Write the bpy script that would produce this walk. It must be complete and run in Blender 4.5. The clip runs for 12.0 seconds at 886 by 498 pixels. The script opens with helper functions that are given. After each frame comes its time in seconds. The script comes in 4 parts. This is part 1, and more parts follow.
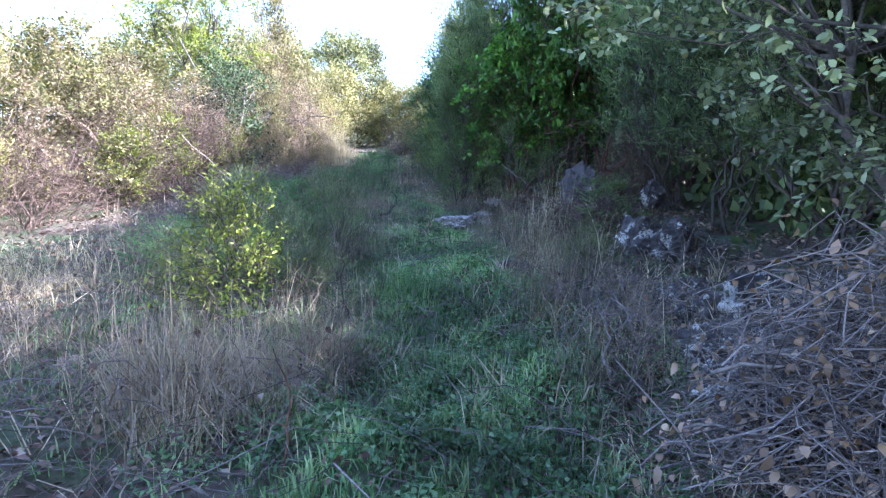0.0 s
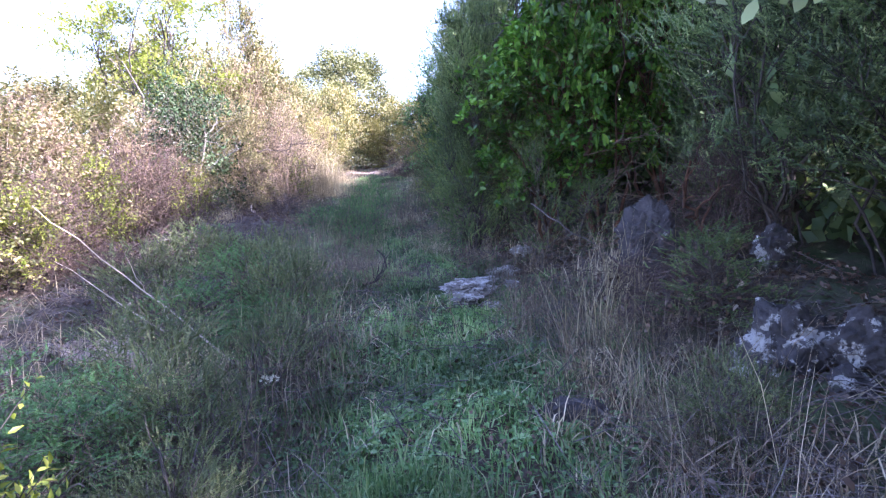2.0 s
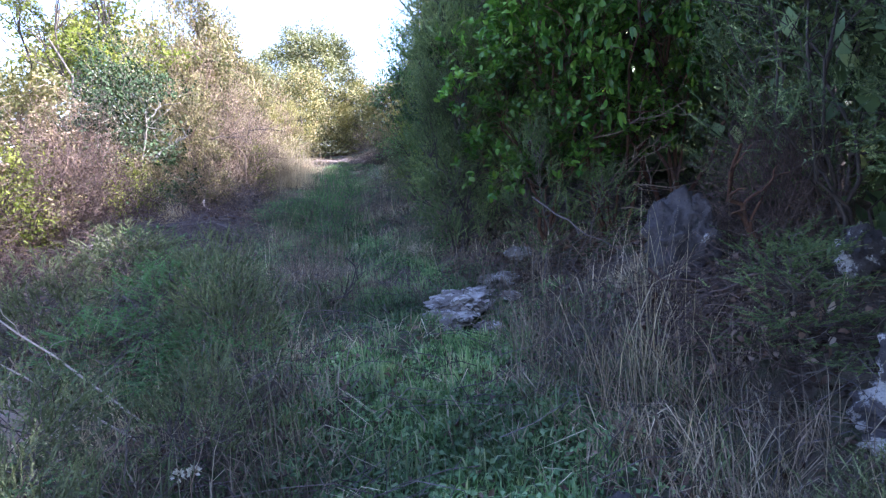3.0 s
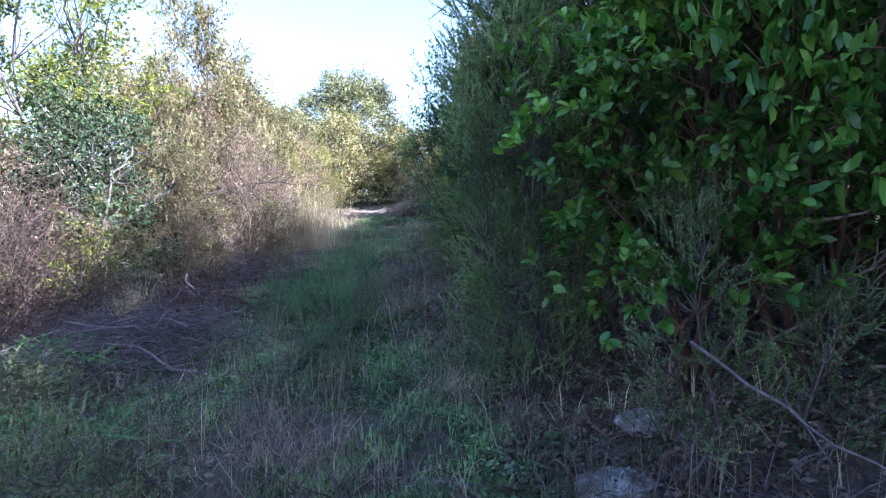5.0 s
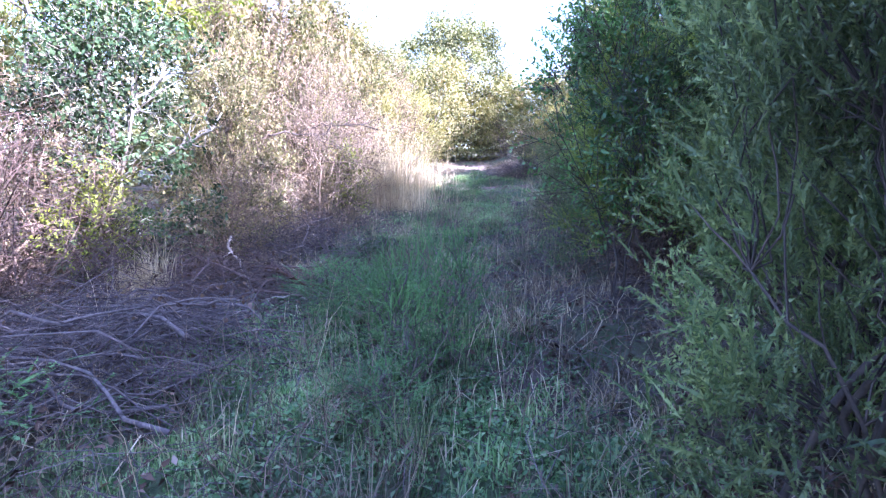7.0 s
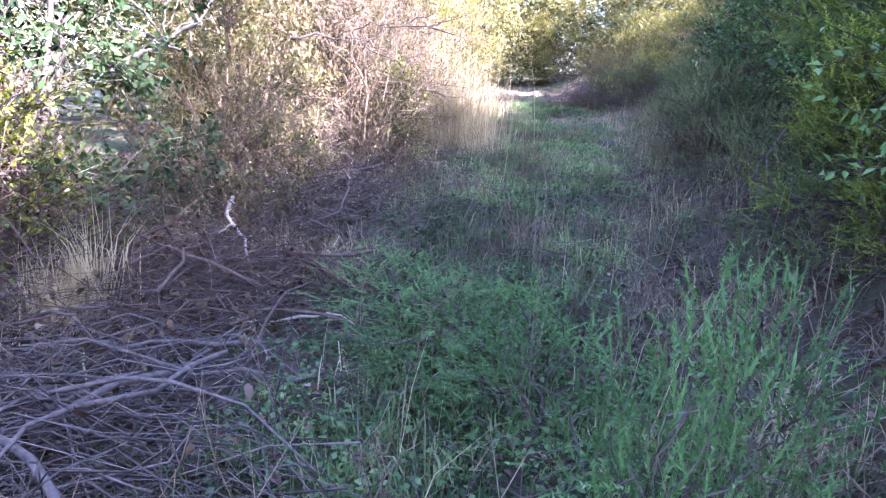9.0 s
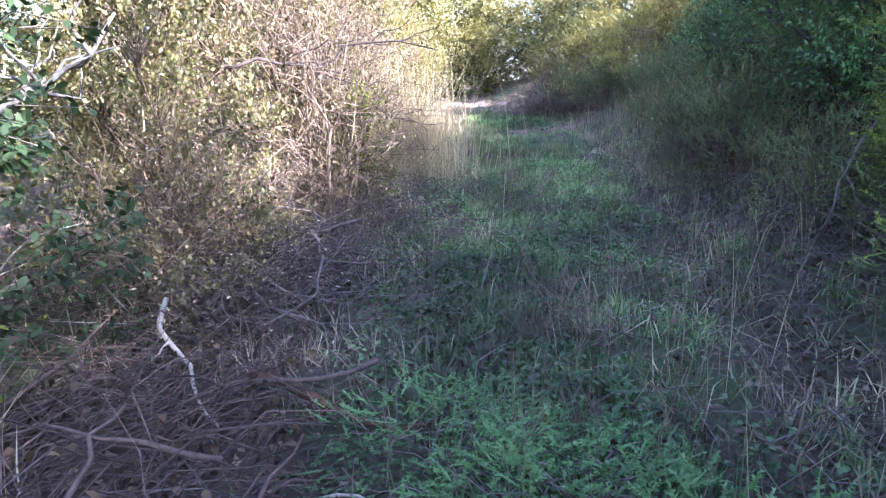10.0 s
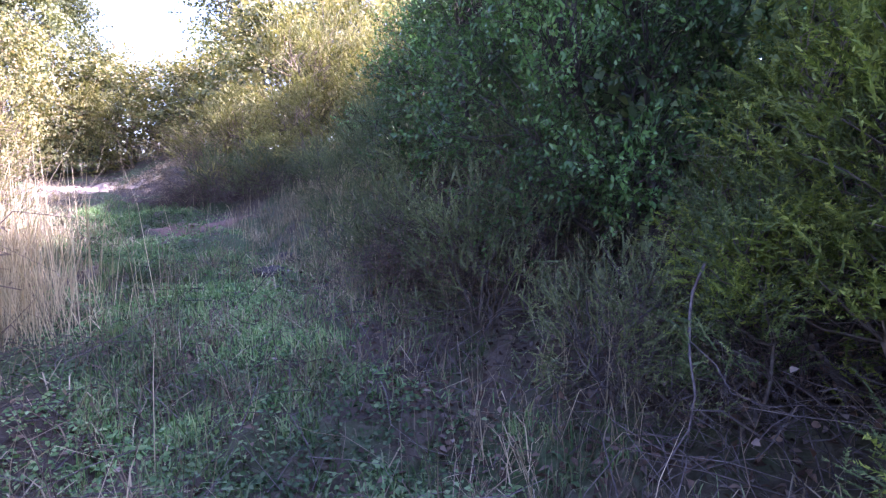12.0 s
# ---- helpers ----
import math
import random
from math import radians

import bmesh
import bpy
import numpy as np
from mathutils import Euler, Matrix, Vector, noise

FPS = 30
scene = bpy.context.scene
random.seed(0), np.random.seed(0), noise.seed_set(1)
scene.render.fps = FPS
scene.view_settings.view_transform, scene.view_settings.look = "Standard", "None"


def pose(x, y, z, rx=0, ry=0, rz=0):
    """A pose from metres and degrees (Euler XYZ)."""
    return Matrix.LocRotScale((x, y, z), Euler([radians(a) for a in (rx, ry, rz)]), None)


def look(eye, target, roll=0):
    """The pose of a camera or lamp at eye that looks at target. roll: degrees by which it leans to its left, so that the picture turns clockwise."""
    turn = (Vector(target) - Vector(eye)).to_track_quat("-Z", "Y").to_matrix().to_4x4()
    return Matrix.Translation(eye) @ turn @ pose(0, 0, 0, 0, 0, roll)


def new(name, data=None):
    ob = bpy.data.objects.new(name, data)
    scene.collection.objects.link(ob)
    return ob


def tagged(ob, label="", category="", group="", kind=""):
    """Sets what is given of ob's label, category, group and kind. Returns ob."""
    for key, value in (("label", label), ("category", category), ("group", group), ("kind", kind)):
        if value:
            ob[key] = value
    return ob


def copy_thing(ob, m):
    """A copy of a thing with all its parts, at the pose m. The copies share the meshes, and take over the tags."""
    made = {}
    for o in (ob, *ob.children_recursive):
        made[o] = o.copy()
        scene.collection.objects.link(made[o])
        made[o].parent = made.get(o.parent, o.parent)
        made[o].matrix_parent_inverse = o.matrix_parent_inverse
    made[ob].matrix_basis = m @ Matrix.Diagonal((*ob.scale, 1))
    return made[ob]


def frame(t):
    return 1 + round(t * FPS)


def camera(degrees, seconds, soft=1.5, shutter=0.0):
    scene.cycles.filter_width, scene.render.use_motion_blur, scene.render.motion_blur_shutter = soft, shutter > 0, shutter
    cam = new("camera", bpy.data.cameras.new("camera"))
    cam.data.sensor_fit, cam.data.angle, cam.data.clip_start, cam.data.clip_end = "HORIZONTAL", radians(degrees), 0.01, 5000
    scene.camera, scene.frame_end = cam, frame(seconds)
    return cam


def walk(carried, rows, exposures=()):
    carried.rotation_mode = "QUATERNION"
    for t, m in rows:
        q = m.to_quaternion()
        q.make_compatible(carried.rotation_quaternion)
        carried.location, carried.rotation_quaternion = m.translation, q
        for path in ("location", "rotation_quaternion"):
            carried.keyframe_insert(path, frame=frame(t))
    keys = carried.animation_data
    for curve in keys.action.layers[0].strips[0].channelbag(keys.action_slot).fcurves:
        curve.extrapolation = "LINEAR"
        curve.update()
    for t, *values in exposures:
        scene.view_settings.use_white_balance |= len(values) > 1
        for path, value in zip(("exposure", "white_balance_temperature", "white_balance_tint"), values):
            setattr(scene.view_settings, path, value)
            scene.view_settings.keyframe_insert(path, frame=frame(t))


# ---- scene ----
cam = camera(72.7, 12.0, soft=1.3)
METRES, EYE, TILT, LEAN, TURN = 14.0, 1.45, -6.0, -1.5, 0.0
ROWS = [
    (0.0, 0.0, 0.0, 0.0, 0.0, -0.0, 0.0),
    (0.5, 0.0022, 0.0473, 0.0081, -4.77, -2.84, 1.48),
    (1.0, 0.0066, 0.083, 0.0204, -2.91, -5.25, -1.2),
    (1.5, 0.0055, 0.1247, 0.0361, -0.64, -3.18, 3.7),
    (2.0, 0.0069, 0.1692, 0.0475, 1.62, 1.01, 3.57),
    (2.5, 0.0043, 0.2121, 0.0563, -0.4, 1.8, 4.36),
    (2.7, 0.0019, 0.226, 0.0575, -1.31, -0.06, 4.34),
    (4.3, -0.0035, 0.3563, 0.0898, 4.3, -0.67, 5.67),
    (4.5, -0.0023, 0.3752, 0.095, 5.85, 4.51, 1.12),
    (5.0, -0.0037, 0.4207, 0.1046, 2.87, 3.95, 3.6),
    (5.5, -0.0114, 0.4608, 0.116, 5.18, 2.29, 3.7),
    (6.0, -0.017, 0.4981, 0.1244, 10.32, 2.94, 2.75),
    (6.5, -0.0245, 0.5382, 0.126, 8.4, -1.41, 3.61),
    (7.0, -0.0328, 0.5741, 0.1292, 11.46, 0.04, -1.23),
    (7.5, -0.0421, 0.616, 0.1368, 16.59, -4.9, -4.89),
    (7.7, -0.0487, 0.6352, 0.139, 15.63, -3.16, -7.0),
    (9.3, -0.1209, 0.7424, 0.1551, 11.93, -7.26, -0.65),
    (9.5, -0.1276, 0.758, 0.1622, 10.61, -6.87, 1.49),
    (10.0, -0.1524, 0.7901, 0.1688, 7.82, -6.02, 1.59),
    (10.5, -0.1718, 0.8243, 0.1751, -9.86, -7.04, 4.9),
    (11.0, -0.1722, 0.8594, 0.1822, -13.58, -2.99, 7.13),
    (11.5, -0.1641, 0.8996, 0.1943, -22.54, 0.18, 6.5),
    (12.0, -0.1562, 0.9273, 0.2058, -24.63, -1.5, 5.46),
]
EXPOSURES = [
    (0.0, 2.71, 5490, 23), (0.5, 2.97, 5580, 27), (1.0, 3.35, 5670, 39), (1.5, 3.32, 5660, 38), (2.0, 2.81, 5800, 40), (2.5, 2.36, 5700, 31),
    (4.5, 2.85, 5650, 40), (5.0, 2.20, 5420, 28), (5.5, 2.10, 5040, 31), (6.0, 1.97, 4960, 29), (6.5, 2.17, 5090, 31), (7.0, 3.13, 5320, 40), (7.5, 3.33, 5500, 45),
    (9.5, 3.27, 5820, 34), (10.0, 3.03, 5800, 30), (10.5, 3.27, 5730, 33), (11.0, 3.55, 5760, 36), (11.5, 3.12, 5740, 43), (12.0, 2.87, 5800, 49),
]
walk(cam, [(t, pose(0, 0, EYE, TILT, LEAN, TURN) @ pose(METRES * x, METRES * y, METRES * z, 90 + pitch, roll, yaw)) for t, x, y, z, yaw, pitch, roll in ROWS], EXPOSURES)

# ---- light ----
SUN_AZ, SUN_EL = radians(112), radians(31)      # azimuth clockwise from +y
world = bpy.data.worlds.new("world")
scene.world = world
world.use_nodes = True
wt = world.node_tree
sky = wt.nodes.new("ShaderNodeTexSky")
sky.sky_type, sky.sun_disc = "NISHITA", False
sky.sun_elevation, sky.sun_rotation = SUN_EL, SUN_AZ
sky.air_density, sky.dust_density, sky.ozone_density = 1.0, 0.9, 1.0
wt.links.new(sky.outputs[0], wt.nodes["Background"].inputs[0])
wt.nodes["Background"].inputs[1].default_value = 0.13
sun = new("sun", bpy.data.lights.new("sun", "SUN"))
sun.data.energy, sun.data.angle, sun.data.color = 5.0, radians(0.6), (1.0, 0.95, 0.88)
sun_way = Vector((math.sin(SUN_AZ) * math.cos(SUN_EL), math.cos(SUN_AZ) * math.cos(SUN_EL), math.sin(SUN_EL)))
sun.matrix_world = look(sun_way * 60, (0, 0, 0))


# ---- materials ----
def material(name):
    m = bpy.data.materials.new(name)
    m.use_nodes = True
    nt = m.node_tree
    return m, nt, nt.nodes["Principled BSDF"], nt.nodes["Material Output"]


def ramp(nt, fac, stops):
    r = nt.nodes.new("ShaderNodeValToRGB")
    while len(r.color_ramp.elements) < len(stops):
        r.color_ramp.elements.new(0.5)
    for e, (p, c) in zip(r.color_ramp.elements, stops):
        e.position, e.color = p, (*c, 1)
    nt.links.new(fac, r.inputs[0])
    return r.outputs[0]


def noise_tex(nt, scale, detail=4.0, rough=0.6, coords="Object"):
    tc = nt.nodes.new("ShaderNodeTexCoord")
    n = nt.nodes.new("ShaderNodeTexNoise")
    n.inputs["Scale"].default_value, n.inputs["Detail"].default_value, n.inputs["Roughness"].default_value = scale, detail, rough
    nt.links.new(tc.outputs[coords], n.inputs["Vector"])
    return n.outputs["Fac"]


def mixed(nt, fac, a, b, how="MIX"):
    m = nt.nodes.new("ShaderNodeMix")
    m.data_type, m.blend_type = "RGBA", how
    if isinstance(fac, float):
        m.inputs[0].default_value = fac
    else:
        nt.links.new(fac, m.inputs[0])
    for sock, v in ((m.inputs[6], a), (m.inputs[7], b)):
        if isinstance(v, tuple):
            sock.default_value = (*v, 1)
        else:
            nt.links.new(v, sock)
    return m.outputs[2]


def leaf_material(name, colours, rough=0.5, through_light=0.3, patch=0.9):
    """Leaves: each its own shade, larger patches of tone, some light through the blade."""
    m, nt, bsdf, out = material(name)
    geo = nt.nodes.new("ShaderNodeNewGeometry")
    n = len(colours) - 1
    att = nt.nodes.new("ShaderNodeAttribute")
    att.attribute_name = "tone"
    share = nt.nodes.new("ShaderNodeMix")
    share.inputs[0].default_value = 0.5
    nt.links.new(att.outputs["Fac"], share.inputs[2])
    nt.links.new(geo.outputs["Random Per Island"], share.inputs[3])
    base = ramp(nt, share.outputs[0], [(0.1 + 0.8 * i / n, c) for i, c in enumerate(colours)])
    tone = ramp(nt, noise_tex(nt, patch, 3), [(0.36, (0.4, 0.4, 0.38)), (0.64, (1.5, 1.44, 1.26))])
    col = mixed(nt, 1.0, base, tone, "MULTIPLY")
    nt.links.new(col, bsdf.inputs["Base Color"])
    bsdf.inputs["Roughness"].default_value = rough
    bsdf.inputs["Specular IOR Level"].default_value = 0.35
    tr = nt.nodes.new("ShaderNodeBsdfTranslucent")
    warm = mixed(nt, 1.0, col, (1.25, 1.25, 0.6), "MULTIPLY")
    nt.links.new(warm, tr.inputs[0])
    mx = nt.nodes.new("ShaderNodeMixShader")
    mx.inputs[0].default_value = through_light
    nt.links.new(bsdf.outputs[0], mx.inputs[1])
    nt.links.new(tr.outputs[0], mx.inputs[2])
    nt.links.new(mx.outputs[0], out.inputs["Surface"])
    return m


def bark_material(name, dark, light, scale=30.0, lichen=None):
    m, nt, bsdf, out = material(name)
    f = noise_tex(nt, scale, 6, 0.7)
    col = ramp(nt, f, [(0.3, dark), (0.7, light)])
    if lichen:
        spots = ramp(nt, noise_tex(nt, 7, 5, 0.7), [(0.52, (0, 0, 0)), (0.6, (1, 1, 1))])
        col = mixed(nt, spots, col, lichen)
    geo = nt.nodes.new("ShaderNodeNewGeometry")
    vary = ramp(nt, geo.outputs["Random Per Island"], [(0, (0.4, 0.39, 0.39)), (0.7, (1.1, 1.08, 1.06)), (1, (1.7, 1.66, 1.6))])
    nt.links.new(mixed(nt, 1.0, col, vary, "MULTIPLY"), bsdf.inputs["Base Color"])
    bsdf.inputs["Roughness"].default_value = 0.85
    b = nt.nodes.new("ShaderNodeBump")
    b.inputs["Strength"].default_value, b.inputs["Distance"].default_value = 0.6, 0.006
    nt.links.new(f, b.inputs["Height"])
    nt.links.new(b.outputs[0], bsdf.inputs["Normal"])
    return m


def rock_material(name, stone=((0.03, 0.027, 0.03), (0.14, 0.125, 0.125)), lichen_at=0.52):
    m, nt, bsdf, out = material(name)
    f = noise_tex(nt, 6, 8, 0.65)
    col = ramp(nt, f, [(0.3, stone[0]), (0.7, stone[1])])
    white = ramp(nt, noise_tex(nt, 8, 9, 0.7), [(lichen_at, (0, 0, 0)), (lichen_at + 0.05, (1, 1, 1))])
    col = mixed(nt, white, col, (0.62, 0.6, 0.57))
    dark = ramp(nt, noise_tex(nt, 16, 6, 0.6), [(0.6, (0, 0, 0)), (0.66, (1, 1, 1))])
    col = mixed(nt, dark, col, (0.05, 0.05, 0.05))
    moss = ramp(nt, noise_tex(nt, 3.1, 5, 0.6), [(0.62, (0, 0, 0)), (0.7, (1, 1, 1))])
    col = mixed(nt, moss, col, (0.07, 0.09, 0.03))
    nt.links.new(col, bsdf.inputs["Base Color"])
    bsdf.inputs["Roughness"].default_value = 0.9
    b = nt.nodes.new("ShaderNodeBump")
    b.inputs["Strength"].default_value, b.inputs["Distance"].default_value = 1.0, 0.05
    nt.links.new(noise_tex(nt, 22, 8, 0.7), b.inputs["Height"])
    nt.links.new(b.outputs[0], bsdf.inputs["Normal"])
    return m


def soil_material():
    m, nt, bsdf, out = material("soil")
    f = noise_tex(nt, 9, 10, 0.7)
    soil = ramp(nt, f, [(0.3, (0.045, 0.034, 0.027)), (0.55, (0.125, 0.098, 0.078)), (0.75, (0.24, 0.2, 0.165))])
    moss = ramp(nt, noise_tex(nt, 30, 8, 0.7), [(0.3, (0.04, 0.07, 0.028)), (0.7, (0.11, 0.16, 0.075))])
    where = ramp(nt, noise_tex(nt, 0.8, 6, 0.65), [(0.44, (0, 0, 0)), (0.56, (1, 1, 1))])
    col = mixed(nt, where, soil, moss)
    nt.links.new(col, bsdf.inputs["Base Color"])
    bsdf.inputs["Roughness"].default_value = 0.95
    b = nt.nodes.new("ShaderNodeBump")
    b.inputs["Strength"].default_value, b.inputs["Distance"].default_value = 1.0, 0.03
    nt.links.new(noise_tex(nt, 40, 8, 0.75), b.inputs["Height"])
    nt.links.new(b.outputs[0], bsdf.inputs["Normal"])
    return m


SOIL = soil_material()
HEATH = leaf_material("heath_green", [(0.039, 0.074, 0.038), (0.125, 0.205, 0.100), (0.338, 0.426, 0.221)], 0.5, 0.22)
# Lighter copy of HEATH, with skylight put into its colours.
HEATH_SKYLIT = leaf_material("heath_skylit_green", [(0.061, 0.115, 0.058), (0.152, 0.230, 0.110), (0.304, 0.387, 0.185)], 0.5, 0.28)
# Sunlit copy of HEATH: the sun's yellow is put into the leaf colours.
HEATH_LIT = leaf_material("heath_sunlit_yellow", [(0.137, 0.154, 0.065), (0.273, 0.272, 0.118), (0.424, 0.366, 0.216)], 0.6, 0.35)
ARBUTUS = leaf_material("arbutus_leaf", [(0.030, 0.103, 0.020), (0.060, 0.177, 0.032), (0.135, 0.300, 0.057), (0.209, 0.355, 0.064)], 0.3, 0.3)
OAK = leaf_material("oak_grey_green", [(0.161, 0.213, 0.133), (0.267, 0.339, 0.213), (0.446, 0.517, 0.356)], 0.38, 0.2)
OLIVE = leaf_material("glossy_green_leaf", [(0.047, 0.132, 0.047), (0.101, 0.233, 0.085), (0.202, 0.358, 0.155)], 0.35, 0.25)
MAQUIS = leaf_material("maquis_leaf", [(0.054, 0.073, 0.037), (0.153, 0.174, 0.085), (0.305, 0.295, 0.149), (0.458, 0.368, 0.255)], 0.5, 0.3)
DRYLEAF = leaf_material("dry_tan_leaf", [(0.085, 0.063, 0.047), (0.190, 0.150, 0.108), (0.314, 0.252, 0.203), (0.152, 0.165, 0.081)], 0.6, 0.25)
HEATH_DULL = leaf_material("heath_grey_green", [(0.072, 0.091, 0.051), (0.160, 0.206, 0.109), (0.290, 0.346, 0.189)], 0.6, 0.2)
HEATH_GOLD = leaf_material("heath_golden_green", [(0.084, 0.143, 0.040), (0.204, 0.285, 0.073), (0.396, 0.480, 0.132)], 0.5, 0.3)
YELLOW = leaf_material("yellow_green_leaf", [(0.149, 0.218, 0.040), (0.230, 0.299, 0.057), (0.322, 0.356, 0.081)], 0.5, 0.35)
FAR = leaf_material("far_leaf", [(0.085, 0.113, 0.064), (0.192, 0.223, 0.117), (0.383, 0.388, 0.221)], 0.55, 0.2, 0.5)
GRASS = leaf_material("green_grass", [(0.036, 0.090, 0.038), (0.106, 0.237, 0.099), (0.213, 0.372, 0.188), (0.390, 0.474, 0.298)], 0.5, 0.3)
HERB = leaf_material("low_herb", [(0.036, 0.094, 0.043), (0.130, 0.260, 0.129), (0.295, 0.428, 0.249)], 0.55, 0.3)
STRAW = leaf_material("dry_straw", [(0.063, 0.052, 0.046), (0.218, 0.178, 0.149), (0.425, 0.368, 0.299), (0.644, 0.575, 0.483)], 0.7, 0.25)
PALE_STRAW = leaf_material("pale_straw", [(0.34, 0.28, 0.2), (0.46, 0.4, 0.31), (0.58, 0.53, 0.44)], 0.7, 0.3)
RUST = leaf_material("dead_brown_leaf", [(0.043, 0.027, 0.020), (0.095, 0.061, 0.040), (0.177, 0.128, 0.080)], 0.7, 0.15)
DEADLEAF = leaf_material("curled_pale_brown_leaf", [(0.22, 0.14, 0.1), (0.36, 0.25, 0.19), (0.5, 0.38, 0.31)], 0.6, 0.15)
LITTER = leaf_material("leaf_litter", [(0.052, 0.030, 0.024), (0.112, 0.069, 0.052), (0.206, 0.149, 0.129), (0.308, 0.256, 0.239)], 0.65, 0.08)
WEED = leaf_material("dark_weed", [(0.048, 0.087, 0.045), (0.120, 0.189, 0.096), (0.240, 0.304, 0.176)], 0.5, 0.3)
THATCH = leaf_material("grey_thatch", [(0.102, 0.080, 0.065), (0.232, 0.189, 0.160), (0.392, 0.334, 0.275)], 0.7, 0.2)
FLOWER = leaf_material("white_petal", [(0.75, 0.75, 0.7), (0.85, 0.84, 0.8)], 0.6, 0.2)
BARK = bark_material("grey_bark", (0.06, 0.05, 0.045), (0.2, 0.175, 0.155))
LICHEN_BARK = bark_material("lichen_bark", (0.07, 0.06, 0.05), (0.2, 0.18, 0.15), 30, (0.42, 0.45, 0.36))
DEAD = bark_material("dead_grey_twig", (0.055, 0.046, 0.047), (0.22, 0.192, 0.19))
WEATHERED = bark_material("weathered_twig", (0.085, 0.07, 0.068), (0.3, 0.262, 0.246))
PALE = bark_material("bleached_stem", (0.3, 0.26, 0.22), (0.55, 0.5, 0.43))
LICHEN = bark_material("pale_lichen_bark", (0.1, 0.1, 0.09), (0.26, 0.26, 0.235), 40, (0.36, 0.37, 0.33))
DARKTWIG = bark_material("dark_twig", (0.03, 0.026, 0.024), (0.09, 0.075, 0.065))
BRAMBLE = bark_material("bramble_stem", (0.06, 0.042, 0.038), (0.18, 0.128, 0.108))
TAN_TWIG = bark_material("tan_twig", (0.1, 0.075, 0.055), (0.32, 0.25, 0.185))
BROOM = leaf_material("broom_green", [(0.079, 0.200, 0.080), (0.132, 0.289, 0.124), (0.211, 0.364, 0.189)], 0.55, 0.3)
BROWN_BARK = bark_material("red_brown_bark", (0.05, 0.025, 0.016), (0.17, 0.085, 0.05))
ROCK = rock_material("lichen_rock")
SLAB = rock_material("pale_slab", ((0.16, 0.145, 0.13), (0.4, 0.37, 0.34)), 0.5)
MASTIC = leaf_material("mastic_leaf", [(0.019, 0.051, 0.020), (0.041, 0.087, 0.036), (0.092, 0.143, 0.071)], 0.65, 0.12)
BOULDER = rock_material("grey_boulder", ((0.045, 0.04, 0.042), (0.15, 0.135, 0.135)), 0.6)
RED_SOIL = bark_material("red_brown_soil", (0.11, 0.065, 0.05), (0.26, 0.17, 0.14), 14)
CLAY = bark_material("pale_clay", (0.25, 0.19, 0.15), (0.42, 0.35, 0.29), 9)


# ---- the ground ----
def smooth(a, b, v):
    v = np.clip((np.asarray(v, float) - a) / (b - a), 0, 1)
    return v * v * (3 - 2 * v)


def path_x(y):
    """The middle of the trodden line."""
    return np.interp(y, [-10, 5, 8, 10.5, 12, 14, 18, 22, 26, 30, 60], [0.1, 0.05, -0.15, -0.8, -1.5, -1.9, -1.9, -2.2, -3.0, -4.2, -9])


def lump(x, y):
    return (0.04 * np.sin(2.1 * x + 1.3 * y) + 0.035 * np.sin(3.7 * x - 2.3 * y + 1.0) + 0.02 * np.sin(6.1 * y + 2.0 * x)
            + 0.025 * np.sin(9.3 * x + 4.1 * y + 2.0) + 0.02 * np.sin(13.7 * x - 11.9 * y))


def ground_z(x, y):
    x, y = np.asarray(x, float), np.asarray(y, float)
    z = 0.1 + 0.1 * np.clip(y, -8, 45) + 0.03 * np.clip(y - 45, 0, 60) + 0.04 * np.clip(y + 8, -40, 0)
    s = x - path_x(y)
    near = 1 - smooth(30, 45, y)
    z = z + near * (0.3 * smooth(0.9, 2.2, s) + 0.05 * np.clip(s - 2, 0, 8) * (1 - smooth(12, 20, s)))
    z = z + near * smooth(15, 18, y) * 0.3 * smooth(1.0, 3.2, s)
    z = z + near * (0.1 * smooth(2.2, 4.0, -s) - 0.03 * np.clip(-s - 4, 0, 8))
    fine = (1 - smooth(5.0, 8.0, np.abs(x + 1.25) - 1.0)) * (1 - smooth(30, 34, y)) * smooth(-3, 0.5, y)
    swell = 0.25 * np.sin(0.11 * x + 0.4) * np.sin(0.09 * y + 1.0) * smooth(10, 25, np.abs(x))
    return z + lump(x, y) * fine + swell


def mesh_of(name, verts, tris, mat, flat=True, tone=None):
    """A mesh from arrays of corners and triangles."""
    verts, tris = np.asarray(verts, np.float32).reshape(-1, 3), np.asarray(tris, np.int32).reshape(-1, 3)
    me = bpy.data.meshes.new(name)
    me.vertices.add(len(verts))
    me.vertices.foreach_set("co", verts.ravel())
    me.loops.add(3 * len(tris))
    me.loops.foreach_set("vertex_index", tris.ravel())
    me.polygons.add(len(tris))
    me.polygons.foreach_set("loop_start", np.arange(0, 3 * len(tris), 3, dtype=np.int32))
    if not flat:
        me.polygons.foreach_set("use_smooth", np.ones(len(tris), bool))
    me.update(calc_edges=True)
    if tone is not None:
        me.attributes.new("tone", "FLOAT", "POINT").data.foreach_set("value", np.asarray(tone, np.float32))
    me.materials.append(mat)
    return me


def grid_axis(a, b, fine, far):
    out, step = [], fine
    mid = np.arange(a, b + 1e-6, fine)
    v = b
    while v < far:
        step *= 1.35
        v += step
        out.append(v)
    low, step, v = [], fine, a
    while v > -far:
        step *= 1.35
        v -= step
        low.append(v)
    return np.r_[low[::-1], mid, out]


